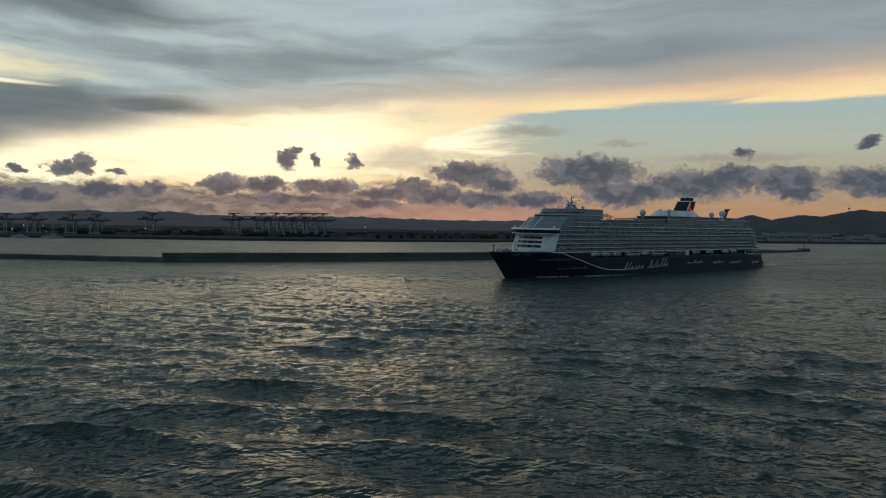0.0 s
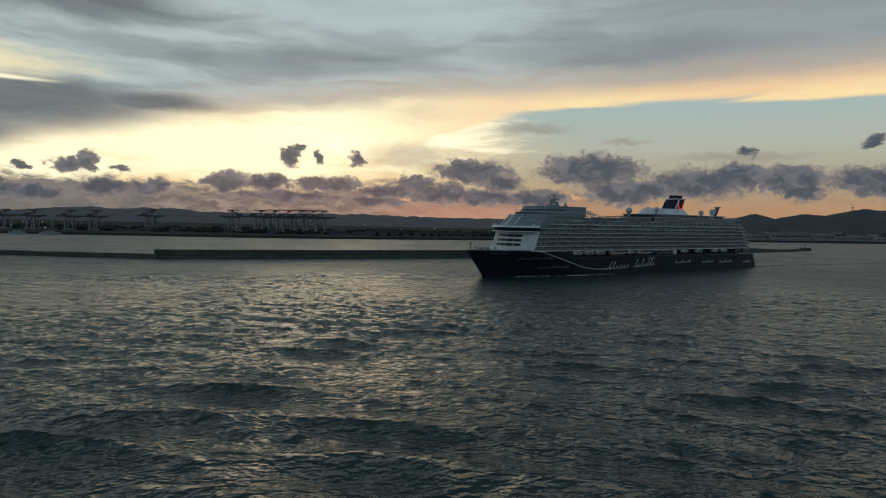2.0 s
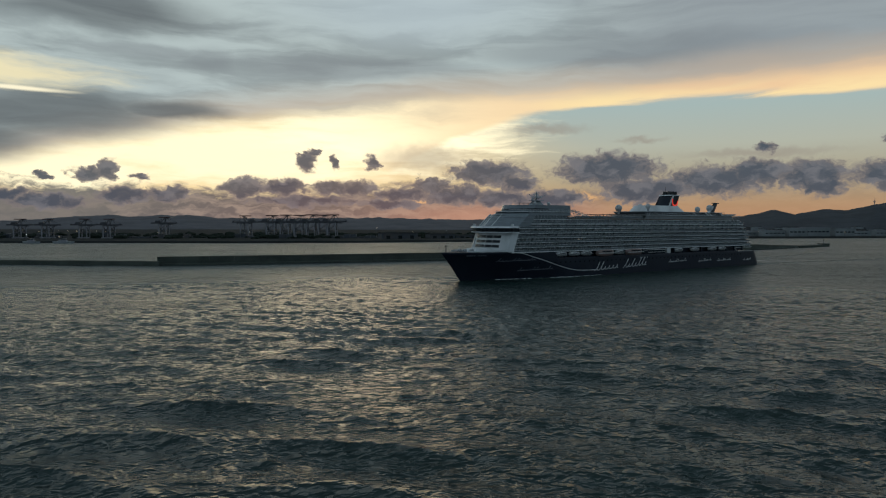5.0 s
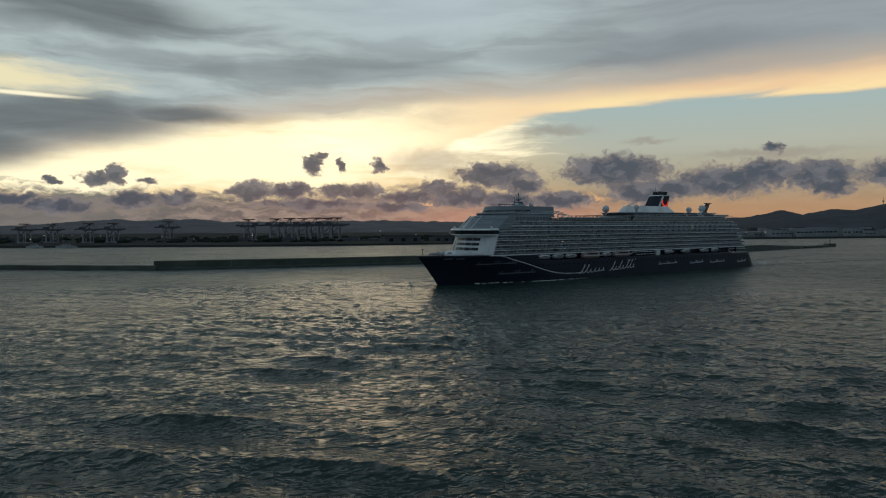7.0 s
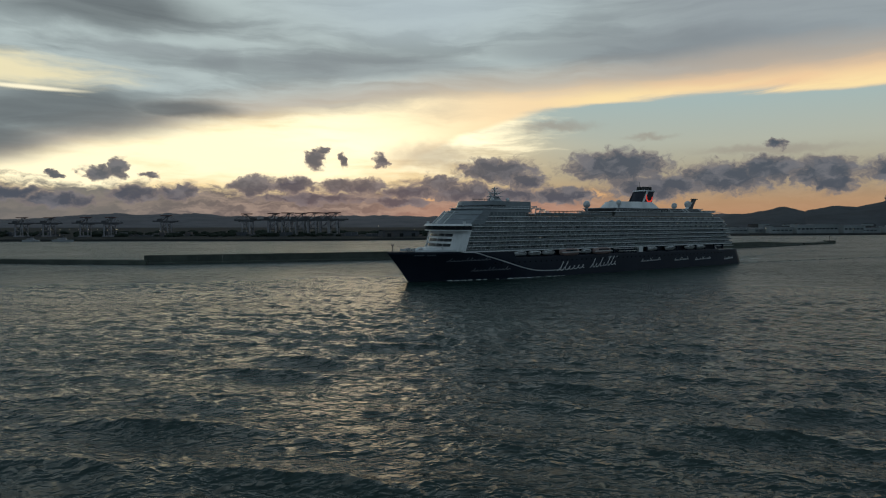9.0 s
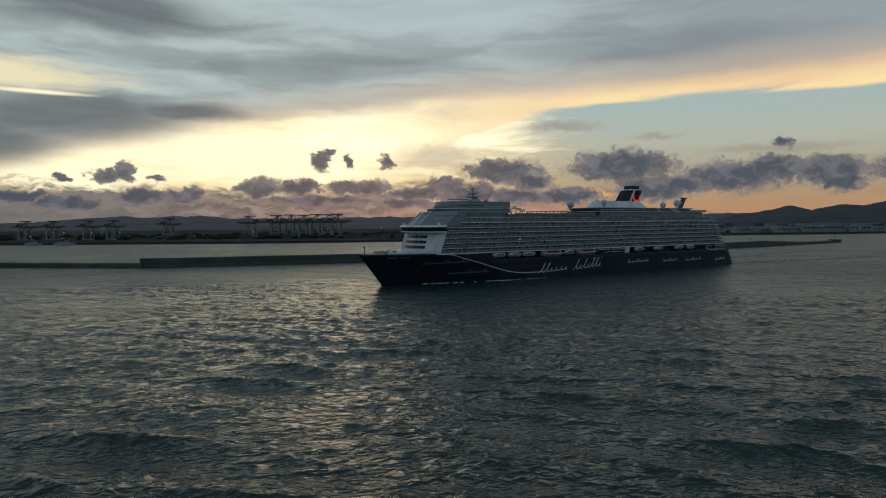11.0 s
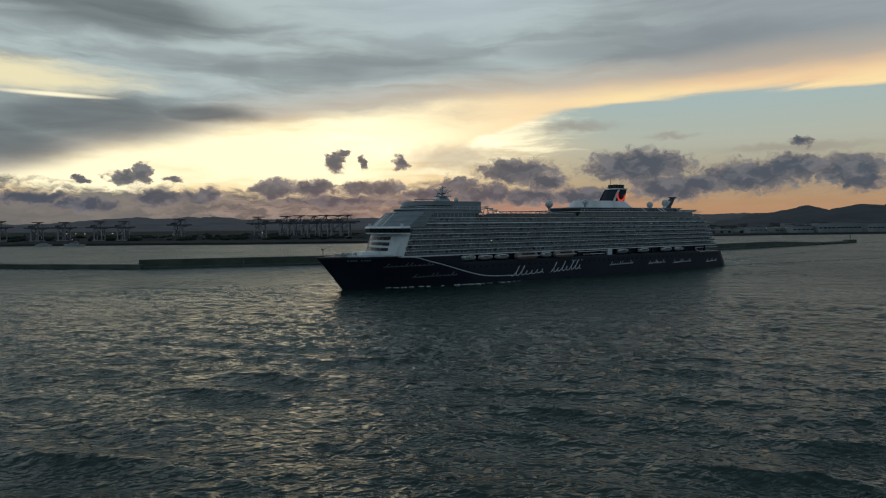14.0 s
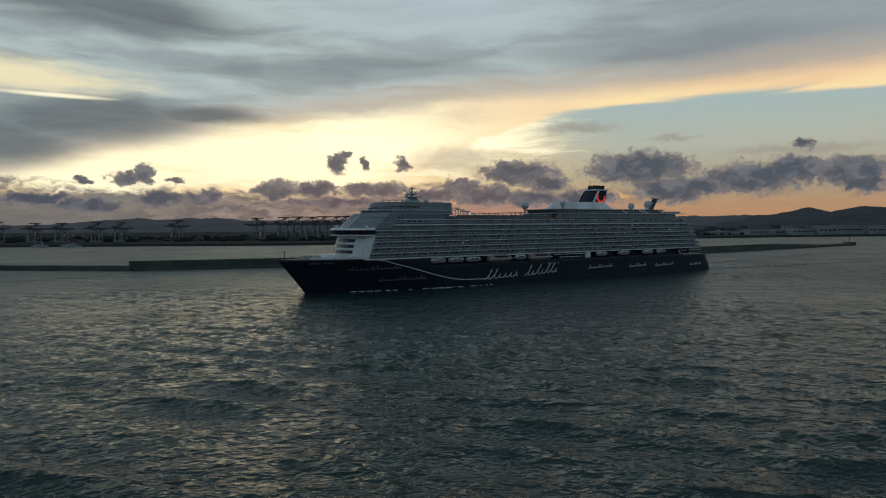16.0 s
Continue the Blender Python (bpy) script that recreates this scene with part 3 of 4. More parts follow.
def stacks():
    spots = [(-1150 + 46 * i + rng.uniform(-8, 8), 1330 + 4 * i + rng.uniform(-50, 50)) for i in range(23)]
    for x, y in spots:
        e = thing("container_stack", "dim rows of stacked shipping containers", "containers", "container stacks on the quay", pose(x, y, 3, 0, 0, rng.uniform(-4, 4)))
        for k in range(4):
            n = rng.choice((1, 1, 2, 3))
            part("container", box(bmesh.new(), -26 + k * 13, -26 + k * 13 + 12.2, -6, 6, 0, 2.6 * n), BOXES, e)
    for i in range(15):
        x, y, h, w = -130 + 92 * i + rng.uniform(-20, 20), 1330 + 52 * i, rng.uniform(5, 11), rng.uniform(50, 90)
        e = thing("warehouse", "long low grey harbour shed with a shallow gable roof", "warehouse", "sheds along the far shore", pose(x, y, 3, 0, 0, 26))
        part("wall_shell", box(bmesh.new(), -w / 2, w / 2, -14, 14, 0, h), SHED if x > 600 else BOXES, e)
        bm = bmesh.new()
        pr = [(-15, 0), (15, 0), (0, 2.6)]
        a = [bm.verts.new((-w / 2 - 1, o, h + u)) for o, u in pr]
        b = [bm.verts.new((w / 2 + 1, o, h + u)) for o, u in pr]
        bm.faces.new(a), bm.faces.new(b)
        for k in range(3):
            bm.faces.new((a[k], a[(k + 1) % 3], b[(k + 1) % 3], b[k]))
        part("roof", bm, QUAY if x < 600 else BOXES, e)
        for k in range(3):
            part("door", box(bmesh.new(), -w / 3 + k * w / 3 - 4, -w / 3 + k * w / 3 + 4, -14.3, -14.0, 0, h * 0.6), QUAY, e)


stacks()


def right_shore():
    """Pale tanks and blocks of the city's port."""
    for x, y, w, h in ((800, 1690, 60, 15), (862, 1700, 52, 21), (925, 1725, 74, 22), (1005, 1745, 60, 20), (1075, 1790, 58, 12), (1150, 1810, 64, 14), (1240, 1850, 70, 11), (760, 1720, 34, 11), (700, 1700, 52, 13)):
        e = thing("harbour_block", "pale flat-roofed harbour building in haze", "building", "blocks along the city shore", pose(x, y, 3, 0, 0, 15))
        part("wall_shell", box(bmesh.new(), -w / 2, w / 2, -12, 12, 0, h), SHED, e)
        part("parapet", box(bmesh.new(), -w / 2 - 0.6, w / 2 + 0.6, -12.6, 12.6, h, h + 0.9), PALESTEEL, e)
        for k in range(int(w // 12)):
            part("window_band", box(bmesh.new(), -w / 2 + 2 + k * 12, -w / 2 + 10 + k * 12, -12.3, -12, h * 0.45, h * 0.6), WINDOW, e)


right_shore()


def quay_lamps():
    spots = [(-905 + 21 * i, 1405, 13, 0) for i in range(9)] + [(-640, 1400, 10, 0), (-448, 1420, 12, 1), (-180, 1500, 20, 0), (-96, 1480, 12, 0), (-20, 1500, 14, 1), (884, 1680, 14, 1), (1262, 1830, 17, 1), (1000, 1722, 10, 0), (700, 1640, 12, 1), (745, 1640, 12, 0), (-780, 1180, 9, 1), (-700, 1150, 6, 0)]
    for x, y, h, cold in spots:
        e = thing("quay_lamp", "tall quay floodlight mast with a lit lamp", "street lamp", "lit lamps along the quays", pose(x, y, 3))
        part("pole", tube(bmesh.new(), (0, 0, 0), (0, 0, h), 0.3, 0.2, 6), STEEL, e)
        part("lamp_head", ball(bmesh.new(), (0, 0, h), 0.75, 0.7, 8, 6), COLDLIGHT if cold else LAMPLIGHT, e, "glowing lamp head")


quay_lamps()


def moored_boat(m, length, label):
    e = thing("moored_vessel", label, "ship", "small vessels moored at the bank", m)
    bm = bmesh.new()
    L = length / 2
    out = [(-L, -4), (L * 0.6, -4), (L, 0), (L * 0.6, 4), (-L, 4)]
    prism(bm, [(x * 0.93, y * 0.8) for x, y in out], out, -1, 3.2)
    part("hull", bm, GREY, e)
    part("deckhouse", box(bmesh.new(), -L * 0.5, L * 0.25, -3, 3, 3.2, 5.4), PALESTEEL, e)
    part("wheelhouse", box(bmesh.new(), -L * 0.1, L * 0.2, -2.4, 2.4, 5.4, 7.8), PALESTEEL, e)
    part("windows", box(bmesh.new(), -L * 0.08, L * 0.205, -2.45, 2.45, 6.2, 7.1), WINDOW, e)
    part("mast", tube(bmesh.new(), (0, 0, 7.8), (0, 0, 13), 0.25), STEEL, e)


moored_boat(pose(-690, 1062, 0, 0, 0, 8), 26, "pale grey workboat moored by the bank")
moored_boat(pose(-640, 1068, 0, 0, 0, 5), 34, "white-housed supply vessel moored by the bank")
moored_boat(pose(-812, 1046, 0, 0, 0, 5), 22, "small pale pilot boat by the bank")


def shore_scrub():
    """Dark clumps of trees and low town along the far banks."""
    rng = random.Random(21)
    bm = bmesh.new()
    for i in range(900):
        f = rng.random()
        x = -1250 + 2700 * f
        y = float(np.interp(x, [-1250, -365, 16, 480, 930, 1500], [1230, 1290, 1400, 1640, 1800, 1960])) + rng.uniform(0, 420)
        r = rng.uniform(3, 8)
        m = Matrix.Translation((x, y, 3 + r * 0.3)) @ Matrix.Diagonal((rng.uniform(1, 2.6), 1, rng.uniform(0.5, 0.9), 1))
        vs = bmesh.ops.create_icosphere(bm, subdivisions=1, radius=r, matrix=m)["verts"]
        for v in vs:
            v.co += Vector((rng.uniform(-1, 1), rng.uniform(-1, 1), rng.uniform(-1, 1))) * r * 0.22
    ob = part("shore_trees", bm, TREES, None, "dark clumps of trees along the far banks", "stuff")
    ob["category"] = "trees"
    for i in range(64):
        x = rng.uniform(560, 1500)
        y = float(np.interp(x, [480, 930, 1500], [1700, 1860, 2050])) + rng.uniform(40, 500)
        w, h = rng.uniform(14, 40), rng.uniform(7, 22)
        e = thing("city_block", "small hazy flat-roofed city building below the hills", "building", "buildings of the far town", pose(x, y, 3, 0, 0, rng.uniform(5, 30)))
        part("wall_shell", box(bmesh.new(), -w / 2, w / 2, -8, 8, 0, h), SHED if rng.random() < 0.5 else BOXES, e)
        part("roof_slab", box(bmesh.new(), -w / 2 - 0.5, w / 2 + 0.5, -8.5, 8.5, h, h + 0.8), QUAY, e)
        if rng.random() < 0.16:
            part("lit_window", box(bmesh.new(), -0.8, 0.8, -8.3, -8.0, h * 0.5, h * 0.5 + 1.4), LAMPLIGHT, e, "warm lit window")


shore_scrub()


# ---- the cruise ship; its own space: x forward from the bow tip, y to port, z up from the waterline ----
BEAM = 17.9


def stem_x(z):
    return 1.5 - 13.7 * (1 - max(min(z, 17.2), -6) / 17.1) - 0.3 * math.sin(math.pi * max(0, min(1, z / 17.1)))


def stern_x(z):
    return -313.2 + 6.2 * max(0, min(1, (z - 2) / 10)) + (8 * (z / -6) if z < 0 else 0)


def half(x, z):
    """Half the hull's breadth at x, z."""
    d = max(stem_x(z) - x, 0)
    run = 96 - 45 * max(0, min(1, z / 17))
    f = 1 - (1 - min(d / run, 1)) ** 2.1
    aft = max(0, (-x - 270) / 45)
    return BEAM * f * (1 - 0.10 * aft ** 2) + 0.02


def hull_top(x):
    if x > -76:
        return 17.0
    if x > -288:
        return 12.6
    return 11.8


def hull_mesh():
    bm = bmesh.new()
    us = [0, 0.004, 0.01, 0.02, 0.03, 0.045, 0.06, 0.08, 0.1, 0.125, 0.15, 0.18, 0.21, 0.2405, 0.2415, 0.3, 0.4, 0.5, 0.6, 0.7, 0.8, 0.86, 0.9, 0.914, 0.916, 0.94, 0.97, 0.99, 1.0]
    cols = {1: [], -1: []}
    for u in us:
        top = hull_top(-315 * u)
        zs = [-5 + (top + 5) * k / 14 for k in range(15)]
        for s in (1, -1):
            col = []
            for z in zs:
                x = stem_x(z) + u * (stern_x(z) - stem_x(z))
                col.append(bm.verts.new((x, s * (half(x, z) if u else 0.02), z)))
            cols[s].append(col)
    for s in (1, -1):
        for a, b in zip(cols[s], cols[s][1:]):
            for k in range(14):
                f = bm.faces.new((a[k], b[k], b[k + 1], a[k + 1]))
                f.smooth = True
    for i in range(len(us) - 1):
        bm.faces.new((cols[1][i][-1], cols[1][i + 1][-1], cols[-1][i + 1][-1], cols[-1][i][-1]))
    for k in range(14):
        bm.faces.new((cols[1][-1][k], cols[-1][-1][k], cols[-1][-1][k + 1], cols[1][-1][k + 1]))
        bm.faces.new((cols[1][0][k], cols[-1][0][k], cols[-1][0][k + 1], cols[1][0][k + 1]))
    return bm


def outline(xc, xs, xa, hw, cut=5.0, n=10):
    """A deck's plan: a bowed front (xc amidships, xs at the sides), straight sides, cut corners aft."""
    pts = []
    for i in range(n + 1):
        y = hw * (1 - 2 * i / n)
        pts.append((xs + (xc - xs) * (1 - (y / hw) ** 2), y))
    pts += [(xa + cut, -hw), (xa + cut * 0.3, -hw + cut * 0.3), (xa, -hw + cut), (xa, hw - cut), (xa + cut * 0.3, hw - cut * 0.3), (xa + cut, hw)]
    return pts


def ribbon(bm, pts, width, lift=0.12, side=1):
    """A painted stroke along (x, z) points on the hull's side."""
    prev = None
    for i, (x, z) in enumerate(pts):
        x0, z0 = pts[max(i - 1, 0)]
        x1, z1 = pts[min(i + 1, len(pts) - 1)]
        d = Vector((x1 - x0, z1 - z0))
        n = Vector((-d.y, d.x)).normalized() * width / 2 if d.length else Vector((0, width / 2))
        cur = [bm.verts.new((px, side * (half(px, pz) + lift), pz)) for px, pz in ((x + n.x, z + n.y), (x - n.x, z - n.y))]
        if prev:
            bm.faces.new((prev[0], prev[1], cur[1], cur[0]))
        prev = cur
    return bm


def smooth_line(pts, n=8):
    """Points of a soft curve through the given ones."""
    out = []
    for i in range(len(pts) - 1):
        p0, p1, p2, p3 = pts[max(i - 1, 0)], pts[i], pts[i + 1], pts[min(i + 2, len(pts) - 1)]
        for k in range(n):
            t = k / n
            out.append(tuple(0.5 * (2 * b + (c - a) * t + (2 * a - 5 * b + 4 * c - d) * t * t + (3 * b - a - 3 * c + d) * t ** 3) for a, b, c, d in zip(p0, p1, p2, p3)))
    return out + [pts[-1]]


def scrawl(x0, x1, z0, height, loops, rise=0.0, tall=()):
    """A looping flourish between x0 and x1; it spells nothing."""
    pts = []
    n = loops * 14
    for i in range(n + 1):
        f = i / n
        a = f * loops * 2 * math.pi
        h = height * (1.9 if int(f * loops) in tall else 0.75)
        x = x0 + (x1 - x0) * f + (x1 - x0) / loops * 0.24 * math.sin(a) - 0.34 * h * (1 - math.cos(a))
        pts.append((x, z0 + rise * f + h * 0.5 * (1 - math.cos(a))))
    return pts


DECKS = [16.6 + 2.83 * k for k in range(9)]


def stern_end(z):
    return float(np.interp(z, [12, 15.4, 23.5, 32.3, 36, 40.6], [-306, -304, -300.3, -295.1, -290, -283]))


def lifeboat(ship, x, length, big):
    body = bmesh.new()
    L, w, h = length / 2, 2.4 if big else 1.9, 5.2 if big else 2.8
    rings = []
    for i in range(11):
        f = -1 + 2 * i / 10
        s = (1 - abs(f) ** 3.2) ** 0.5 if abs(f) < 1 else 0.0
        s = max(s, 0.12)
        rings.append([body.verts.new((f * L, w * s * c, h * (0.5 + 0.5 * e * (0.35 + 0.65 * s)))) for c, e in ((0, -1), (0.7, -0.72), (1, -0.1), (0.97, 0.15), (0.8, 0.75), (0, 1), (-0.8, 0.75), (-0.97, 0.15), (-1, -0.1), (-0.7, -0.72))])
    for a, b in zip(rings, rings[1:]):
        for k in range(10):
            f = body.faces.new((a[k], a[(k + 1) % 10], b[(k + 1) % 10], b[k]))
            f.smooth = True
    body.faces.new(rings[0])
    body.faces.new(rings[-1])
    z = 11.9 if big else 13.2
    boat = part("lifeboat", body, ORANGE if big else BOATWHITE, ship, "dull orange enclosed lifeboat" if big else "white enclosed lifeboat in its davits")
    boat.matrix_basis = pose(x, 17.2, z)
    bm = bmesh.new()
    box(bm, -L * 0.55, L * 0.55, w * 0.9, w * 0.99, h * 0.62, h * 0.78)
    part("window_strip", bm, WINDOW, boat)
    bm = bmesh.new()
    box(bm, -L * 0.96, L * 0.96, w * 0.80, w * 1.03, h * 0.44, h * 0.53)
    part("fender", bm, BOATWHITE if big else DARKGREY, boat)
    for o in (-0.62, 0.62):
        bm = bmesh.new()
        beam(bm, (x + o * L, 15.4, 16.9), (x + o * L, 17.2, 16.6), 0.35)
        beam(bm, (x + o * L, 17.2, 16.7), (x + o * L, 17.2, z + h * 0.9), 0.25)
        part("davit", bm, WHITE, ship, "white davit arm")


def cruise_ship():
    ship = thing("cruise_ship", "large white cruise ship with navy hull steaming out of harbour", "cruise ship")
    part("hull", hull_mesh(), NAVY, ship, "dark navy steel hull")
    # fore deck
    for s in (1, -1):
        bm = bmesh.new()
        ring = [(x, s * (half(x, 17) - 0.1)) for x in range(-12, -35, -2)]
        for (xa, ya), (xb, yb) in zip(ring, ring[1:]):
            box_pts = [(xa, ya), (xb, yb), (xb, yb - s * 0.35), (xa, ya - s * 0.35)]
            prism(bm, box_pts, box_pts, 16.9, 18.0)
        part("bulwark", bm, WHITE, ship, "white forward bulwark")
    bm = bmesh.new()
    prism(bm, [(-20, 6), (-20, -6), (-30, -8), (-30, 8)], [(-22, 5), (-22, -5), (-30, -7), (-30, 7)], 17.0, 19.0)
    part("breakwater_plate", bm, WHITE, ship)
    part("bow_mast", tube(bmesh.new(), (-2.2, 0, 17), (-2.2, 0, 20.6), 0.28, 0.18), DARKGREY, ship)
    part("bow_lamp", box(bmesh.new(), -2.8, -1.6, -0.5, 0.5, 20.4, 21.0), DARKGREY, ship)
    for x, y in ((-14, 2.5), (-14, -2.5), (-18, 4)):
        part("winch", tube(bmesh.new(), (x, y - 0.9, 18), (x, y + 0.9, 18), 0.9), GREY, ship)
    # white front with its window strips
    bm = bmesh.new()
    prism(bm, outline(-30.3, -34.0, -43, 15.6, 0.5), outline(-33.3, -37.6, -46, 15.6, 0.5), 17.0, 28.3)
    part("front_wall", bm, WHITE, ship, "raked white front wall")
    for i, z in enumerate((19.5, 22.3, 25.1)):
        f0, f1 = (z - 17) / 11.3, (z + 1.6 - 17) / 11.3
        lo = outline(-30.3 - 3.0 * f0 + 0.2, -34.0 - 3.6 * f0 + 0.2, -60, 15.6)
        hi = outline(-30.3 - 3.0 * f1 + 0.2, -34.0 - 3.6 * f1 + 0.2, -60, 15.6)
        for a, b in ((1.4, 3.1), (3.22, 4.92), (5.08, 6.78), (6.9, 8.6)):
            bm = bmesh.new()

            def at(row, v):
                i0 = int(min(v, 9))
                (xa, ya), (xb, yb) = row[i0], row[i0 + 1]
                return xa + (xb - xa) * (v - i0), ya + (yb - ya) * (v - i0)

            cuts = [a] + [float(c) for c in range(11) if a < c < b] + [b]
            for va, vb in zip(cuts, cuts[1:]):
                q = [(*at(lo, va), z), (*at(lo, vb), z), (*at(hi, vb), z + 1.6), (*at(hi, va), z + 1.6)]
                bm.faces.new([bm.verts.new(p) for p in q])
            part("front_window", bm, WINDOW, ship, "dark front window strip")
    # slanted white cheek beside the first balconies
    for s in (1, -1):
        bm = bmesh.new()
        lo = [(-32.6, s * 14.6), (-34.0, s * 17.3), (-36.4, s * 18.25), (-38.5, s * 18.25), (-38.5, s * 14.6)]
        hi = [(-37.0, s * 14.6), (-38.0, s * 17.3), (-40.4, s * 18.25), (-42.5, s * 18.25), (-42.5, s * 14.6)]
        prism(bm, lo, hi, 17.0, 28.3)
        part("cheek_panel", bm, WHITE, ship, "white slanted side panel")
    # bridge with its wings
    bm = bmesh.new()
    br = [(-28.4, 0), (-29.8, 7.5), (-33.4, 14.5), (-36.4, 19.6), (-41.6, 19.6), (-41.6, 17), (-46, 16), (-46, -16), (-41.6, -17), (-41.6, -19.6), (-36.4, -19.6), (-33.4, -14.5), (-29.8, -7.5)]
    prism(bm, br, br, 28.3, 28.85)
    prism(bm, [(x + (0.8 if x > -40 else 0), y * 1.01) for x, y in br], br, 31.15, 32.1)
    part("bridge_band", bm, WHITE, ship, "white bridge bands above and below the windows")
    bm = bmesh.new()
    prism(bm, [(x - 0.5, y * 0.98) for x, y in br], [(x - 0.2, y * 0.985) for x, y in br], 28.8, 31.2)
    part("bridge_glazing", bm, WINDOW, ship, "dark wrap-around bridge windows")
    for s in (1, -1):
        part("wing_rail", beam(bmesh.new(), (-36.6, s * 19.2, 32.25), (-41.4, s * 19.2, 32.25), 0.3), WHITE, ship)
        part("wing_searchlight", tube(bmesh.new(), (-37.6, s * 18, 32.1), (-37.6, s * 18, 33.6), 0.7, 0.9), WHITE, ship)
    for i in range(13):
        y = -18 + i * 36 / 12
        x = float(np.interp(abs(y), [0, 7.5, 14.5, 19.6], [-28.4, -29.8, -33.4, -36.4])) - 0.25
        part("bridge_mullion", beam(bmesh.new(), (x - 0.1, y, 28.8), (x + 0.25, y, 31.2), 0.12), DARKGREY, ship)
    # smooth raked glass front over the bridge
    bm = bmesh.new()
    prism(bm, outline(-33.2, -41.8, -52.0, 18.35, 0.5, 24), outline(-41.6, -51.0, -57.0, 18.1, 0.5, 24), 32.1, 39.5)
    for f in (0.36, 0.74):
        band = bmesh.new()
        ring = outline(-33.2 - 8.4 * f + 0.12, -41.8 - 9.2 * f + 0.12, -52.0, 18.42, 0.5, 24)
        prism(band, ring, ring, 32.1 + 7.4 * f, 32.35 + 7.4 * f)
        part("front_band", band, GREY, ship, "thin pale band round the raked front")
    part("raked_front", bm, LOUNGE, ship, "smooth blue-grey raked glass front")
    # balcony decks
    fronts = {0: -37, 1: -38, 2: -39, 3: -40, 4: -41.5, 5: -42, 6: -44.5, 7: -47.5}
    for k in range(8):
        z, zn = DECKS[k], DECKS[k] + 2.83
        xa = stern_end(z + 1)
        xf = fronts[k]
        bow = 8.5 if k >= 5 else 0.3
        hw = 18.2 if k < 7 else 17.0
        end = xa if k < 7 else -92
        bm = bmesh.new()
        thick = 0.6 if k in (0, 6) else 0.36
        prism(bm, outline(xf + bow, xf, xa, hw), outline(xf + bow, xf, xa, hw), z - thick / 2, z + thick / 2)
        part("deck_slab", bm, WHITE, ship, "white deck edge")
        bm = bmesh.new()
        inner = outline(xf + bow - 0.5, xf - 0.6, end + 1.6, hw - 1.7, 5)
        prism(bm, inner, outline(xf + bow - 1.5, xf - 1.4, end + 1.6, hw - 1.7, 5) if k >= 5 else inner, z + thick / 2, zn - 0.2)
        part("cabin_wall", bm, CABIN if k < 7 else BALUSTRADE, ship, "recessed glazed cabin fronts")
        if k < 7:
            # balustrade, port and starboard and round the stern
            bm = bmesh.new()
            for s in (1, -1):
                box(bm, xa + 5, xf - 0.4, s * hw - 0.08, s * hw + 0.02, z + thick / 2, z + 1.25)
            box(bm, xa - 0.02, xa + 0.08, -hw + 5, hw - 5, z + thick / 2, z + 1.25)
            for s in (1, -1):
                beam(bm, (xa + 5, s * hw, z + 0.75), (xa + 1.5, s * (hw - 1.5), z + 0.75), 0.1, 1.0)
                beam(bm, (xa + 1.5, s * (hw - 1.5), z + 0.75), (xa, s * (hw - 5), z + 0.75), 0.1, 1.0)
            part("balustrade", bm, BALUSTRADE, ship, "grey-green glass balcony fronts")
            bm = bmesh.new()
            for s in (1, -1):
                beam(bm, (xa + 5, s * (hw - 0.03), z + 1.3), (xf - 0.4, s * (hw - 0.03), z + 1.3), 0.1)
            part("handrail", bm, WHITE, ship)
            bm = bmesh.new()
            n = int((xf - 3 - xa - 6) / 3.25)
            for i in range(n):
                x = xf - 3 - i * 3.25
                if 4 <= k and i % 2:
                    continue
                for s in (1, -1):
                    box(bm, x - 0.06, x + 0.06, min(s * (hw - 0.25), s * (hw - 1.7)), max(s * (hw - 0.25), s * (hw - 1.7)), z + thick / 2, zn - 0.2)
            part("balcony_divider", bm, GREY, ship, "thin white partitions between the balconies", "stuff")
            # cabins with curtains drawn or doors open
            rs = random.Random(k)
            bm = bmesh.new()
            bd = bmesh.new()
            for i in range(n):
                x = xf - 3 - i * 3.25
                if rs.random() < 0.5:
                    box(bm if rs.random() < 0.7 else bd, x - 2.9, x - 1.5, hw - 1.72, hw - 1.64, z + 0.3, zn - 0.35)
            part("curtained_door", bm, LOUNGE, ship, "pale curtained balcony doors", "stuff")
            part("open_door", bd, DARKGREY, ship, "dark balcony door panes", "stuff")
    # lit cabins
    for x, k in ((-62, 2), (-96, 2), (-231, 5), (-268, 4)):
        part("lit_window", box(bmesh.new(), x - 0.4, x + 0.4, 16.55, 16.62, DECKS[k] + 0.9, DECKS[k] + 1.5), LAMPLIGHT, ship, "warmly lit cabin window")
    for i in range(16):
        part("glazing_post", box(bmesh.new(), -50.15 - i * 2.7, -50.0 - i * 2.7, 15.25, 15.4, 37.1, 39.6), GREY, ship)
    # sky lounge over the bridge
    bm = bmesh.new()
    prism(bm, outline(-43, -51, -92, 15.6, 3), outline(-45.5, -54, -91, 15.2, 3), 38.9, 41.0)
    prism(bm, outline(-48, -57, -91, 15.0, 2), outline(-50, -59, -91, 14.8, 2), 41.3, 45.4)
    part("lounge_block", bm, LOUNGE, ship, "grey upper lounge block")
    bm = bmesh.new()
    prism(bm, outline(-48.2, -57.2, -72, 15.03, 2), outline(-49.0, -58.0, -72, 14.97, 2), 42.2, 43.2)
    part("lounge_glazing", bm, WINDOW, ship, "dark lounge window band")
    bm = bmesh.new()
    prism(bm, outline(-44, -53, -93, 16.0, 3), outline(-44, -53, -93, 16.0, 3), 41.0, 41.35)
    part("lounge_deck", bm, WHITE, ship)
    bm = bmesh.new()
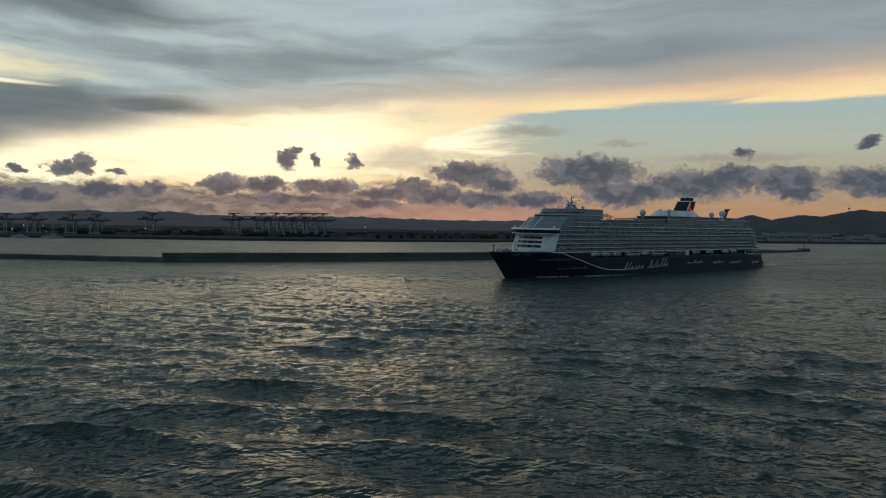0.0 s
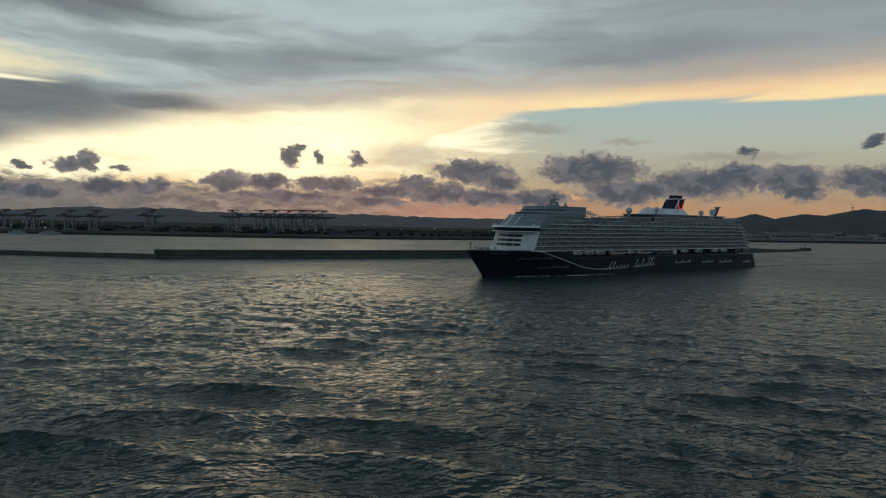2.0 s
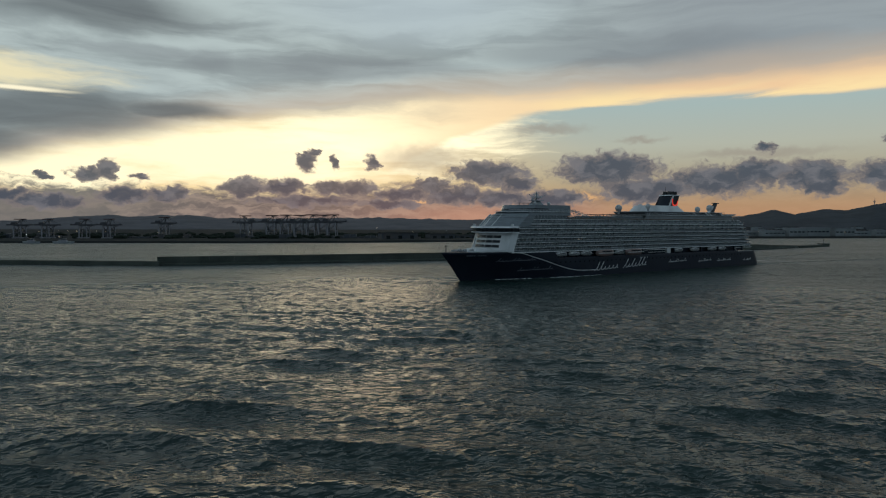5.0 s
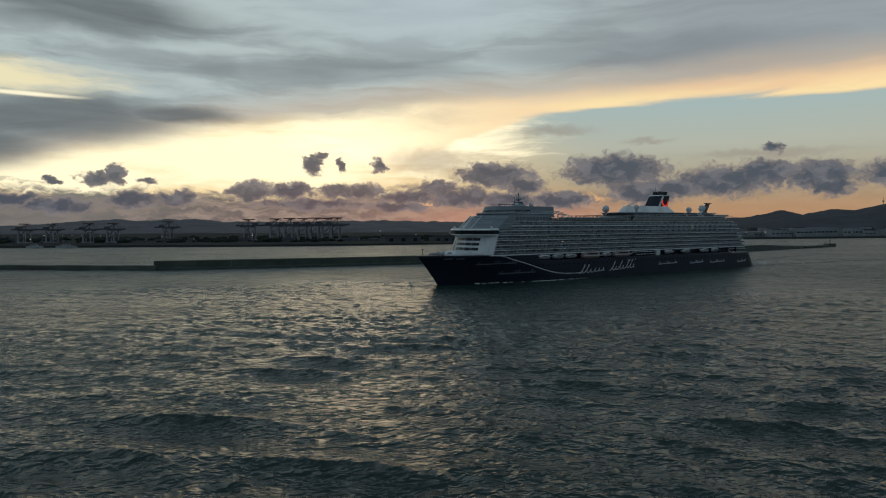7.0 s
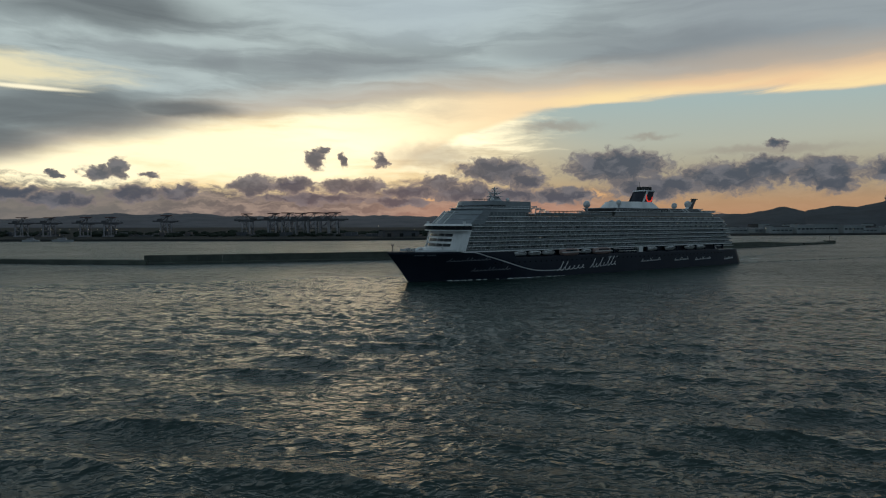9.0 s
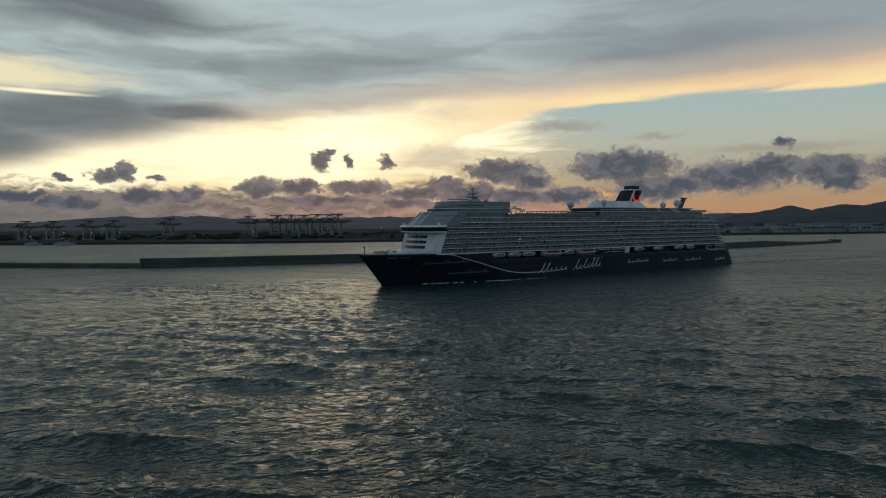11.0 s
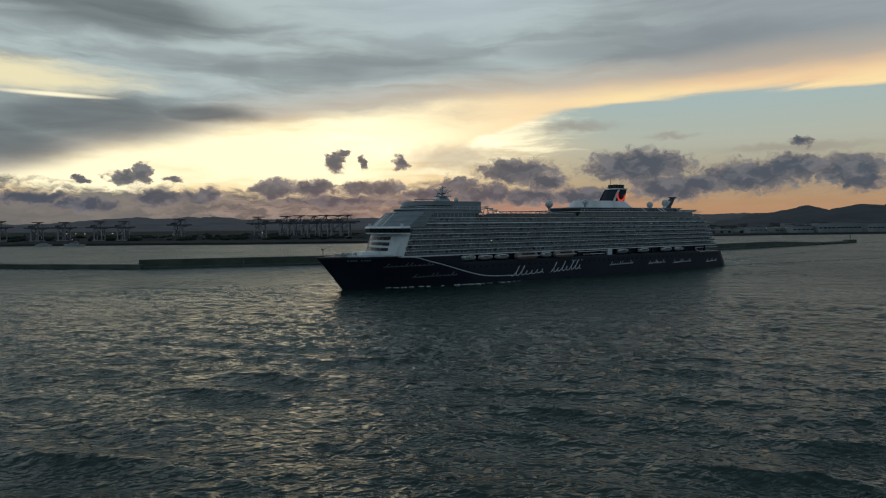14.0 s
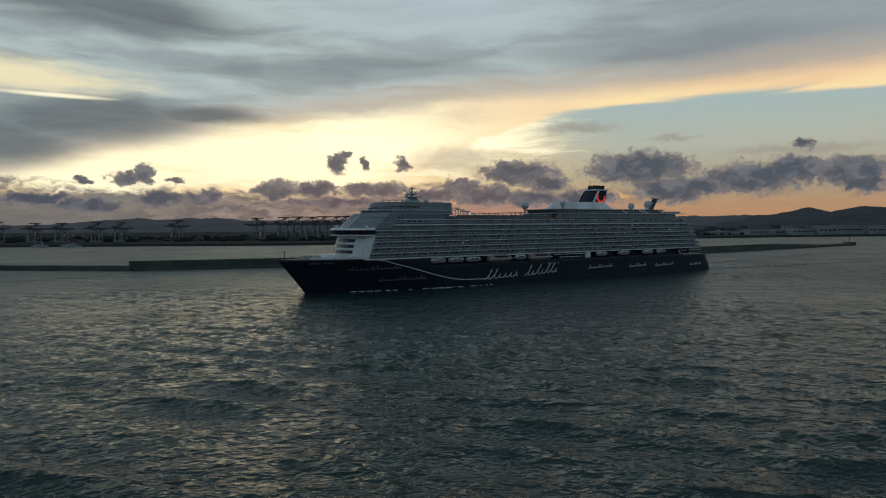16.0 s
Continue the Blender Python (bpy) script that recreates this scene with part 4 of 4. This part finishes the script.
    for s in (1, -1):
        for (a, b) in (((-45, s * 6, 42.4), (-54, s * 15.6, 42.4)), ((-54, s * 15.6, 42.4), (-92, s * 15.6, 42.4))):
            beam(bm, a, b, 0.14)
        for i in range(14):
            beam(bm, (-54 - i * 2.8, s * 15.6, 41.3), (-54 - i * 2.8, s * 15.6, 42.4), 0.1)
    part("lounge_rail", bm, WHITE, ship)
    bm = bmesh.new()
    beam(bm, (-51, 8, 46.4), (-64, 8, 46.6), 0.5, 0.35)
    for i in range(4):
        beam(bm, (-52 - 3.8 * i, 8, 45.0), (-52 - 3.8 * i, 8, 46.5), 0.22)
    part("roof_frame", bm, DARKGREY, ship)
    for y in (-3.5, 3.5, -11):
        d = 0.02 * y * y
        part("front_trim", beam(bmesh.new(), (-33.6 - d, y, 32.2), (-42.0 - d * 1.15, y, 39.6), 0.5, 0.8), WHITE, ship, "slanted white front trim")
    # signal mast
    bm = bmesh.new()
    prism(bm, [(-69, 3), (-69, -3), (-78.5, -3), (-78.5, 3)], [(-72, 1.2), (-72, -1.2), (-76, -1.2), (-76, 1.2)], 45.1, 48.6)
    tube(bm, (-74, 0, 48), (-74, 0, 54.4), 0.75, 0.3)
    part("mast", bm, GREY, ship, "grey radar mast")
    for z, w in ((49.6, 4.4), (51.2, 5.6), (52.6, 2.6)):
        part("yardarm", beam(bmesh.new(), (-73.5, -w, z), (-73.5, w, z), 0.32), WHITE, ship)
    for x, z in ((-71.2, 50.2), (-72.2, 51.9)):
        part("radar_scanner", beam(bmesh.new(), (x - 1.6, -1.6, z), (x + 1.6, 1.6, z), 0.4), BOATWHITE, ship)
    for x, y in ((-68, 5), (-80, 5), (-77, -5)):
        bm = ball(bmesh.new(), (x, y, 46.6), 1.25)
        part("small_radome", bm, BOATWHITE, ship, "small white satellite dome")
    for x0, x1, w, z in ((-78.0, -70.2, 3.2, 48.4), (-76.6, -72.0, 2.4, 50.3), (-75.4, -72.8, 1.6, 53.3)):
        part("mast_platform", box(bmesh.new(), x0, x1, -w, w, z, z + 0.35), GREY, ship)
    for y in (-3.4, 3.4):
        part("mast_spar", beam(bmesh.new(), (-74, 0, 48.8), (-70.5, y, 53.0), 0.28), GREY, ship)
        part("mast_spar", beam(bmesh.new(), (-74, 0, 49.4), (-79.0, y, 52.2), 0.28), GREY, ship)
    part("radar_drum", tube(bmesh.new(), (-70.6, 0, 48.8), (-70.6, 0, 50.0), 0.9, 0.7), BOATWHITE, ship)
    # pale frames just aft of the lounge
    for i in range(4):
        x = -94.5 - 3.4 * i
        bm = bmesh.new()
        top = 42.6 - 0.9 * i
        for y in (6, 14):
            beam(bm, (x, y, 37.2), (x - 0.8, y, top), 0.3)
        beam(bm, (x - 0.8, 5.6, top), (x - 0.8, 14.4, top), 0.45)
        beam(bm, (x - 0.8, 10, top), (x - 4.2, 10, top - 0.9), 0.4)
        part("canopy_frame", bm, BOATWHITE, ship, "pale steel canopy frame")
    # open pool deck
    bm = bmesh.new()
    prism(bm, outline(-90, -90.1, -284, 17.4, 4), outline(-90, -90.1, -284, 17.4, 4), 36.95, 37.25)
    part("pool_deck", bm, TEAK, ship)
    for s in (1, -1):
        bm = bmesh.new()
        box(bm, -160, -92, s * 17.1 - 0.06, s * 17.1 + 0.06, 37.2, 38.7)
        part("wind_screen", bm, BALUSTRADE, ship, "grey glass wind screen")
        bm = bmesh.new()
        for i in range(24):
            x = -93 - i * 2.9
            beam(bm, (x, s * 17.1, 37.2), (x, s * 17.1, 38.9), 0.12)
        beam(bm, (-92, s * 17.1, 38.85), (-160, s * 17.1, 38.85), 0.14)
        part("screen_frame", bm, WHITE, ship)
    for x0, x1, y0, y1, h in ((-112, -128, 4, 13, 40.1), (-133, -148, -2, 12, 40.4), (-149, -164, 3, 14, 39.6)):
        bm = bmesh.new()
        box(bm, x1, x0, y0, y1, h - 0.25, h)
        for x in np.linspace(x1 + 0.6, x0 - 0.6, 5):
            for y in (y0 + 0.5, y1 - 0.5):
                beam(bm, (x, y, 37.2), (x, y, h), 0.25)
        part("pergola", bm, DARKGREY, ship, "dark framed deck shelter")
    bm = bmesh.new()
    rs = random.Random(7)
    for i in range(46):
        x, y = rs.uniform(-160, -94), rs.uniform(8, 16)
        beam(bm, (x, y, 37.2), (x, y, 38.6), 0.12)
        prism(bm, [(x + 1.2 * math.cos(a), y + 1.2 * math.sin(a)) for a in (0, 1.57, 3.14, 4.71)], [(x + 0.1 * math.cos(a), y + 0.1 * math.sin(a)) for a in (0, 1.57, 3.14, 4.71)], 38.6, 39.3) if i % 3 == 0 else box(bm, x - 0.9, x + 0.9, y - 0.35, y + 0.35, 37.3, 37.9)
    part("deck_furniture", bm, GREY, ship, "loungers and shades on the pool deck", "stuff")
    part("deck_lamp", ball(bmesh.new(), (-103, 13, 39.6), 0.5, 1, 8, 6), LAMPLIGHT, ship, "warm lit deck lamp")
    # upper deck house aft and the dark casing that carries the funnel
    bm = bmesh.new()
    prism(bm, outline(-164, -164.1, -280, 15.6, 4), outline(-166, -166.1, -278, 15.4, 4), 37.2, 40.0)
    part("aft_deckhouse", bm, CABIN, ship, "glazed aft deckhouse")
    bm = bmesh.new()
    prism(bm, outline(-162, -162.1, -288, 16.8, 4), outline(-162, -162.1, -288, 16.8, 4), 39.9, 40.25)
    part("sun_deck", bm, WHITE, ship)
    bm = bmesh.new()
    prism(bm, outline(-168, -168.1, -268, 13.2, 3), outline(-166, -166.1, -266, 13.6, 3), 40.25, 42.4)
    part("casing", bm, DARKGREY, ship, "dark grey casing under the funnel")
    bm = bmesh.new()
    prism(bm, outline(-164.5, -166, -268, 14.6, 3), outline(-164.5, -166, -268, 14.6, 3), 42.4, 42.85)
    part("casing_roof", bm, GREY, ship)
    for x in (-228, -248):
        for o in (0, -16):
            part("slanted_strut", beam(bmesh.new(), (x + o, 14.8, 40.2), (x + o + 5, 14.6, 42.6), 0.5), WHITE, ship, "white slanted strut")
    bm = bmesh.new()
    for s in (1, -1):
        beam(bm, (-164, s * 16.7, 41.4), (-280, s * 16.7, 41.4), 0.13)
        for i in range(40):
            beam(bm, (-165 - i * 2.9, s * 16.7, 40.2), (-165 - i * 2.9, s * 16.7, 41.4), 0.1)
    part("sun_deck_rail", bm, WHITE, ship)
    bm = bmesh.new()
    prism(bm, outline(-268, -268.1, -284, 13, 3), outline(-268, -268.1, -286, 14, 3), 40.2, 41.6)
    part("aft_terrace", bm, GREY, ship)
    # funnel
    bm = bmesh.new()
    prism(bm, outline(-175, -178, -222, 9.5, 3), outline(-178, -182, -216, 7.6, 3), 42.8, 47.4)
    part("funnel_base", bm, WHITE, ship, "white sloping funnel base")
    bm = bmesh.new()
    prism(bm, outline(-202.6, -203.6, -217.0, 5.4, 1.5), outline(-208.4, -209.2, -220.4, 5.0, 1.5), 45.5, 55.2)
    funnel = part("funnel", bm, NAVY, ship, "navy funnel with a lit red emblem")
    for s in (1, -1):
        bm = bmesh.new()
        lo = [(-204.4, s * 5.3), (-204.4, s * 5.75), (-206.4, s * 5.75), (-206.4, s * 5.3)]
        hi = [(-210.6, s * 4.9), (-210.6, s * 5.35), (-212.4, s * 5.35), (-212.4, s * 4.9)]
        prism(bm, lo, hi, 45.5, 55.0)
        part("funnel_stripe", bm, WHITE, funnel, "white raked stripe")
        bm = bmesh.new()
        pr = [(x, z) for x, z in ((-204.0, 47.6), (-205.4, 47.6), (-209.9, 54.6), (-208.6, 54.6))]
        a = [bm.verts.new((x, s * (5.5 - (z - 45.5) * 0.04), z)) for x, z in pr]
        b = [bm.verts.new((x, s * (5.62 - (z - 45.5) * 0.04), z)) for x, z in pr]
        bm.faces.new(a), bm.faces.new(b)
        for i in range(4):
            bm.faces.new((a[i], a[(i + 1) % 4], b[(i + 1) % 4], b[i]))
        part("funnel_glazing", bm, WINDOW, funnel, "dark slanted funnel panel")
        # an open curved stroke with a dot, as a plain shape
        bm = bmesh.new()
        for r0, r1, a0, a1 in ((2.6, 4.1, 145, 370),):
            prev = None
            for i in range(17):
                a = radians(a0 + (a1 - a0) * i / 16)
                taper = 0.55 + 0.45 * math.sin(math.pi * i / 16)
                mid, th = (r0 + r1) / 2, (r1 - r0) / 2 * taper
                cur = [bm.verts.new((-213.2 - (mid + o * th) * math.cos(a) * 0.95, s * 5.68, 50.9 + (mid + o * th) * math.sin(a))) for o in (-1, 1)]
                if prev:
                    bm.faces.new((prev[0], prev[1], cur[1], cur[0]))
                prev = cur
        part("emblem", bm, RED, funnel, "glowing red curved emblem")
    bm = bmesh.new()
    prism(bm, outline(-207.8, -208.6, -221.0, 5.5, 1.5), outline(-208.4, -209.2, -221.0, 5.5, 1.5), 55.2, 55.9)
    part("funnel_rim", bm, WHITE, funnel)
    for x in (-210.2, -212.8, -215.4, -218.0):
        for y in (-2.2, 2.2):
            part("exhaust_pipe", tube(bmesh.new(), (x, y, 55.4), (x - 0.8, y, 58.4), 1.15, 1.0, 12), BLACK, funnel, "sooty exhaust pipe")
    part("funnel_antenna", tube(bmesh.new(), (-209.2, 0, 55.6), (-209.2, 0, 62), 0.16, 0.1, 6), DARKGREY, funnel)
    # domes
    for x, y, z, r in ((-151.2, 3, 44.9, 2.4), (-176.2, 9, 46.4, 1.8), (-240.5, 7, 45.1, 2.1), (-257, 7, 46.4, 2.5), (-184, -4, 46.6, 1.9)):
        bm = ball(bmesh.new(), (x, y, z), r, 1.06, 18, 12)
        dome = part("radome", bm, BOATWHITE, ship, "white satellite dome on a post")
        part("dome_post", tube(bmesh.new(), (x, y, 40.2 if x > -170 else 42.6), (x, y, z - r * 0.8), 0.6, 0.8), GREY, dome)
    # aft raked mast
    bm = bmesh.new()
    prism(bm, [(-255, 8.4), (-255, 6.6), (-261, 6.6), (-261, 8.4)], [(-262.6, 8.3), (-262.6, 6.7), (-266, 6.7), (-266, 8.3)], 42.6, 50.2)
    aft = part("aft_mast", bm, DARKGREY, ship, "dark raked aft mast")
    bm = bmesh.new()
    prism(bm, [(-253.6, 8.5), (-253.6, 6.5), (-255.4, 6.5), (-255.4, 8.5)], [(-259.5, 8.4), (-259.5, 6.6), (-261.2, 6.6), (-261.2, 8.4)], 42.6, 47.8)
    part("mast_stripe", bm, WHITE, aft)
    part("mast_cap", box(bmesh.new(), -267.6, -260.8, 6.4, 8.6, 50.1, 50.7), DARKGREY, aft)
    # boat recess: inner wall, stanchions, boats
    bm = bmesh.new()
    for s in (1, -1):
        box(bm, -290, -76, s * 14.6 - 0.2, s * 14.6 + 0.2, 12.6, 16.9)
    part("promenade_wall", bm, NAVY, ship, "dark promenade wall behind the boats")
    bm = bmesh.new()
    for s in (1, -1):
        for i in range(19):
            x = -82 - i * 11.4
            box(bm, x - 0.5, x + 0.5, min(s * 16.8, s * 17.85), max(s * 16.8, s * 17.85), 12.5, 16.9)
    part("promenade_pillar", bm, NAVY, ship, "navy pillars of the boat deck", "stuff")
    for x in (-79.3, -91, -102.3):
        lifeboat(ship, x, 10.0, False)
    for x in (-120.3, -150):
        lifeboat(ship, x, 17.5, True)
    for x in (-135.5, -201.5, -221.8, -245, -258):
        lifeboat(ship, x, 10.5 if x < -140 else 8.5, False)
    part("boat_platform", box(bmesh.new(), -186.5, -161, 17.3, 18.1, 15.3, 15.6), WHITE, ship)
    part("boat_platform", box(bmesh.new(), -184, -166, 17.3, 18.1, 13.6, 13.9), WHITE, ship)
    part("crane_house", box(bmesh.new(), -191.2, -187.2, 16.4, 18.0, 12.7, 16.2), WHITE, ship)
    # stern rails
    for z, x0, x1 in ((11.9, -281, -305), (14.8, -276, -304)):
        bm = bmesh.new()
        for s in (1, -1):
            beam(bm, (x0, s * 17.2, z), (x1, s * 16.2, z), 0.35)
        beam(bm, (x1, -16.2, z), (x1, 16.2, z), 0.35)
        part("stern_rail", bm, WHITE, ship, "white stern rail")
    for s in (1, -1):
        bm = bmesh.new()
        beam(bm, (-276, s * 17.3, 14.8), (-281, s * 17.2, 11.9), 0.4)
        part("stern_brace", bm, WHITE, ship)
    bm = bmesh.new()
    prism(bm, [(-309, 13), (-309, -13), (-318, -10), (-318, 10)], [(-309, 13), (-309, -13), (-317, -10), (-317, 10)], 0.8, 2.2)
    part("stern_platform", bm, NAVY, ship)
    # the long white line and the lettering, as plain strokes
    for s in (1, -1):
        wave = smooth_line([(-36, 16.7), (-46, 16.0), (-53.6, 14.0), (-65, 11.0), (-77, 7.5), (-88, 4.9), (-97, 3.9), (-106.5, 3.7), (-112, 3.7)])
        part("white_line", ribbon(bmesh.new(), wave, 0.45, side=s), SCRIPT, ship, "thin white swoosh line")
        part("large_script", ribbon(bmesh.new(), scrawl(-109, -133, 3.0, 2.9, 6, 1.2, (0, 1)), 0.46, side=s), SCRIPT, ship, "pale painted flourish")
        part("large_script", ribbon(bmesh.new(), scrawl(-138, -163, 3.9, 3.1, 7, 1.2, (0, 2, 4, 5)), 0.46, side=s), SCRIPT, ship, "pale painted flourish")
        for x0, x1, z in ((-30, -57, 11.2), (-46, -72, 5.2), (-189, -211, 6.0), (-226, -243, 5.4), (-251, -271, 5.0), (-289, -302, 4.2)):
            part("small_script", ribbon(bmesh.new(), scrawl(x0, x1, z, 1.0, 11, 0.5, (0, 4, 5, 9)), 0.34, side=s), SCRIPT if x0 < -180 else FAINT, ship, "small faint painted flourish")
        for i in range(9):
            x = -12.0 - i * 1.25
            if i != 4:
                part("name_bar", ribbon(bmesh.new(), [(x, 15.0), (x - 0.85, 15.0)], 0.7, side=s), FAINT, ship, "pale plain bar on the bow")
        for i in range(4):
            part("star_mark", ribbon(bmesh.new(), [(-156 - i * 2.6, 10.4), (-157.1 - i * 2.6, 10.4)], 1.0, side=s), FAINT, ship)
    # hull ports
    bm = bmesh.new()
    for i in range(52):
        x = -60 - i * 4.4
        ribbon(bm, [(x, 9.6), (x - 1.1, 9.6)], 0.8, 0.06)
    part("porthole_row", bm, WINDOW, ship, "row of dark hull windows", "stuff")
    # foam that runs along with the hull
    rs = random.Random(3)
    for n_, (x0, x1, w0, w1) in enumerate(((-12, -34, 0.8, 1.6), (-32, -64, 1.8, 1.4), (-58, -96, 1.8, 3.2), (-88, -128, 3.0, 1.2))):
        for s in (1, -1):
            bm = bmesh.new()
            prev = None
            for i in range(25):
                f = i / 24
                x = x0 + (x1 - x0) * f
                inn = half(x, 0.4) + 0.05 + (0.2, 1.4, 2.4, 3.0)[n_] * abs(noise.noise((x * 0.09, n_, 0)))
                wide = (w0 + (w1 - w0) * f) * math.sin(math.pi * min(max(f, 0.02), 0.98)) * max(0.04, abs(noise.noise((x * 0.24, s, n_))) * 4.2 - 0.55)
                cur = [bm.verts.new((x, s * (inn + o * wide), 0.18 + h * 0.22)) for o, h in ((0, 0.6), (0.5, 1.0), (1, -0.6))]
                if prev and wide > 0.22:
                    for k in range(2):
                        bm.faces.new((prev[k], prev[k + 1], cur[k + 1], cur[k]))
                prev = cur
            bmesh.ops.delete(bm, geom=[v for v in bm.verts if not v.link_faces], context="VERTS")
            part("bow_foam", bm, FOAM, ship, "thin white foam curling off the hull", "stuff")
    for k in range(7):
        bm = bmesh.new()
        prev = None
        y0 = rs.uniform(-13, 13)
        x0 = -316 - rs.random() * 25
        length = rs.uniform(30, 80)
        for i in range(20):
            f = i / 19
            x = x0 - length * f
            y = y0 * (1 + f * 0.3) + 1.6 * noise.noise((x * 0.07, k, 2))
            w = (0.35 + 0.7 * abs(noise.noise((x * 0.2, k, 5)))) * math.sin(math.pi * min(max(f, 0.03), 0.97))
            cur = [bm.verts.new((x, y - w, 0.42)), bm.verts.new((x, y + w, 0.42))]
            if prev:
                bm.faces.new((prev[0], prev[1], cur[1], cur[0]))
            prev = cur
        part("wake_foam", bm, FOAM, ship, "broken foam streak of the wake")
    # long arms of the wake, broken into pieces
    for s in (1, -1):
        for k in range(9):
            bm = bmesh.new()
            prev = None
            for i in range(16):
                f = i / 15
                x = -310 - k * 34 - 30 * f
                y = s * (17 + (-310 - x) * 0.14 + 1.2 * noise.noise((x * 0.06, s, 1)))
                w = (0.7 + 1.7 * abs(noise.noise((x * 0.16, k, s)))) * math.sin(math.pi * min(max(f, 0.03), 0.97))
                cur = [bm.verts.new((x, y - w, 0.3)), bm.verts.new((x, y, 0.75)), bm.verts.new((x, y + w, 0.3))]
                if prev:
                    for q in range(2):
                        bm.faces.new((prev[q], prev[q + 1], cur[q + 1], cur[q]))
                prev = cur
            part("wake_crest", bm, WAKE, ship, "pale disturbed crest of the wake")
    return ship


ship = cruise_ship()


def motions():
    """All that moves: the ship on its straight course and the drifting sea."""
    fx, fy = -0.79473, -0.60697
    walk(ship, [(t, pose(29.92 + 6.18 * fx * t, 408.94 + 6.18 * fy * t, 0, 0, 0, -142.63)) for t in (0, 4, 8, 12, 16)])
    walk(water, [(0, pose(-13.6, 5.6, 0)), (16, pose(13.6, -5.6, 0))])


motions()
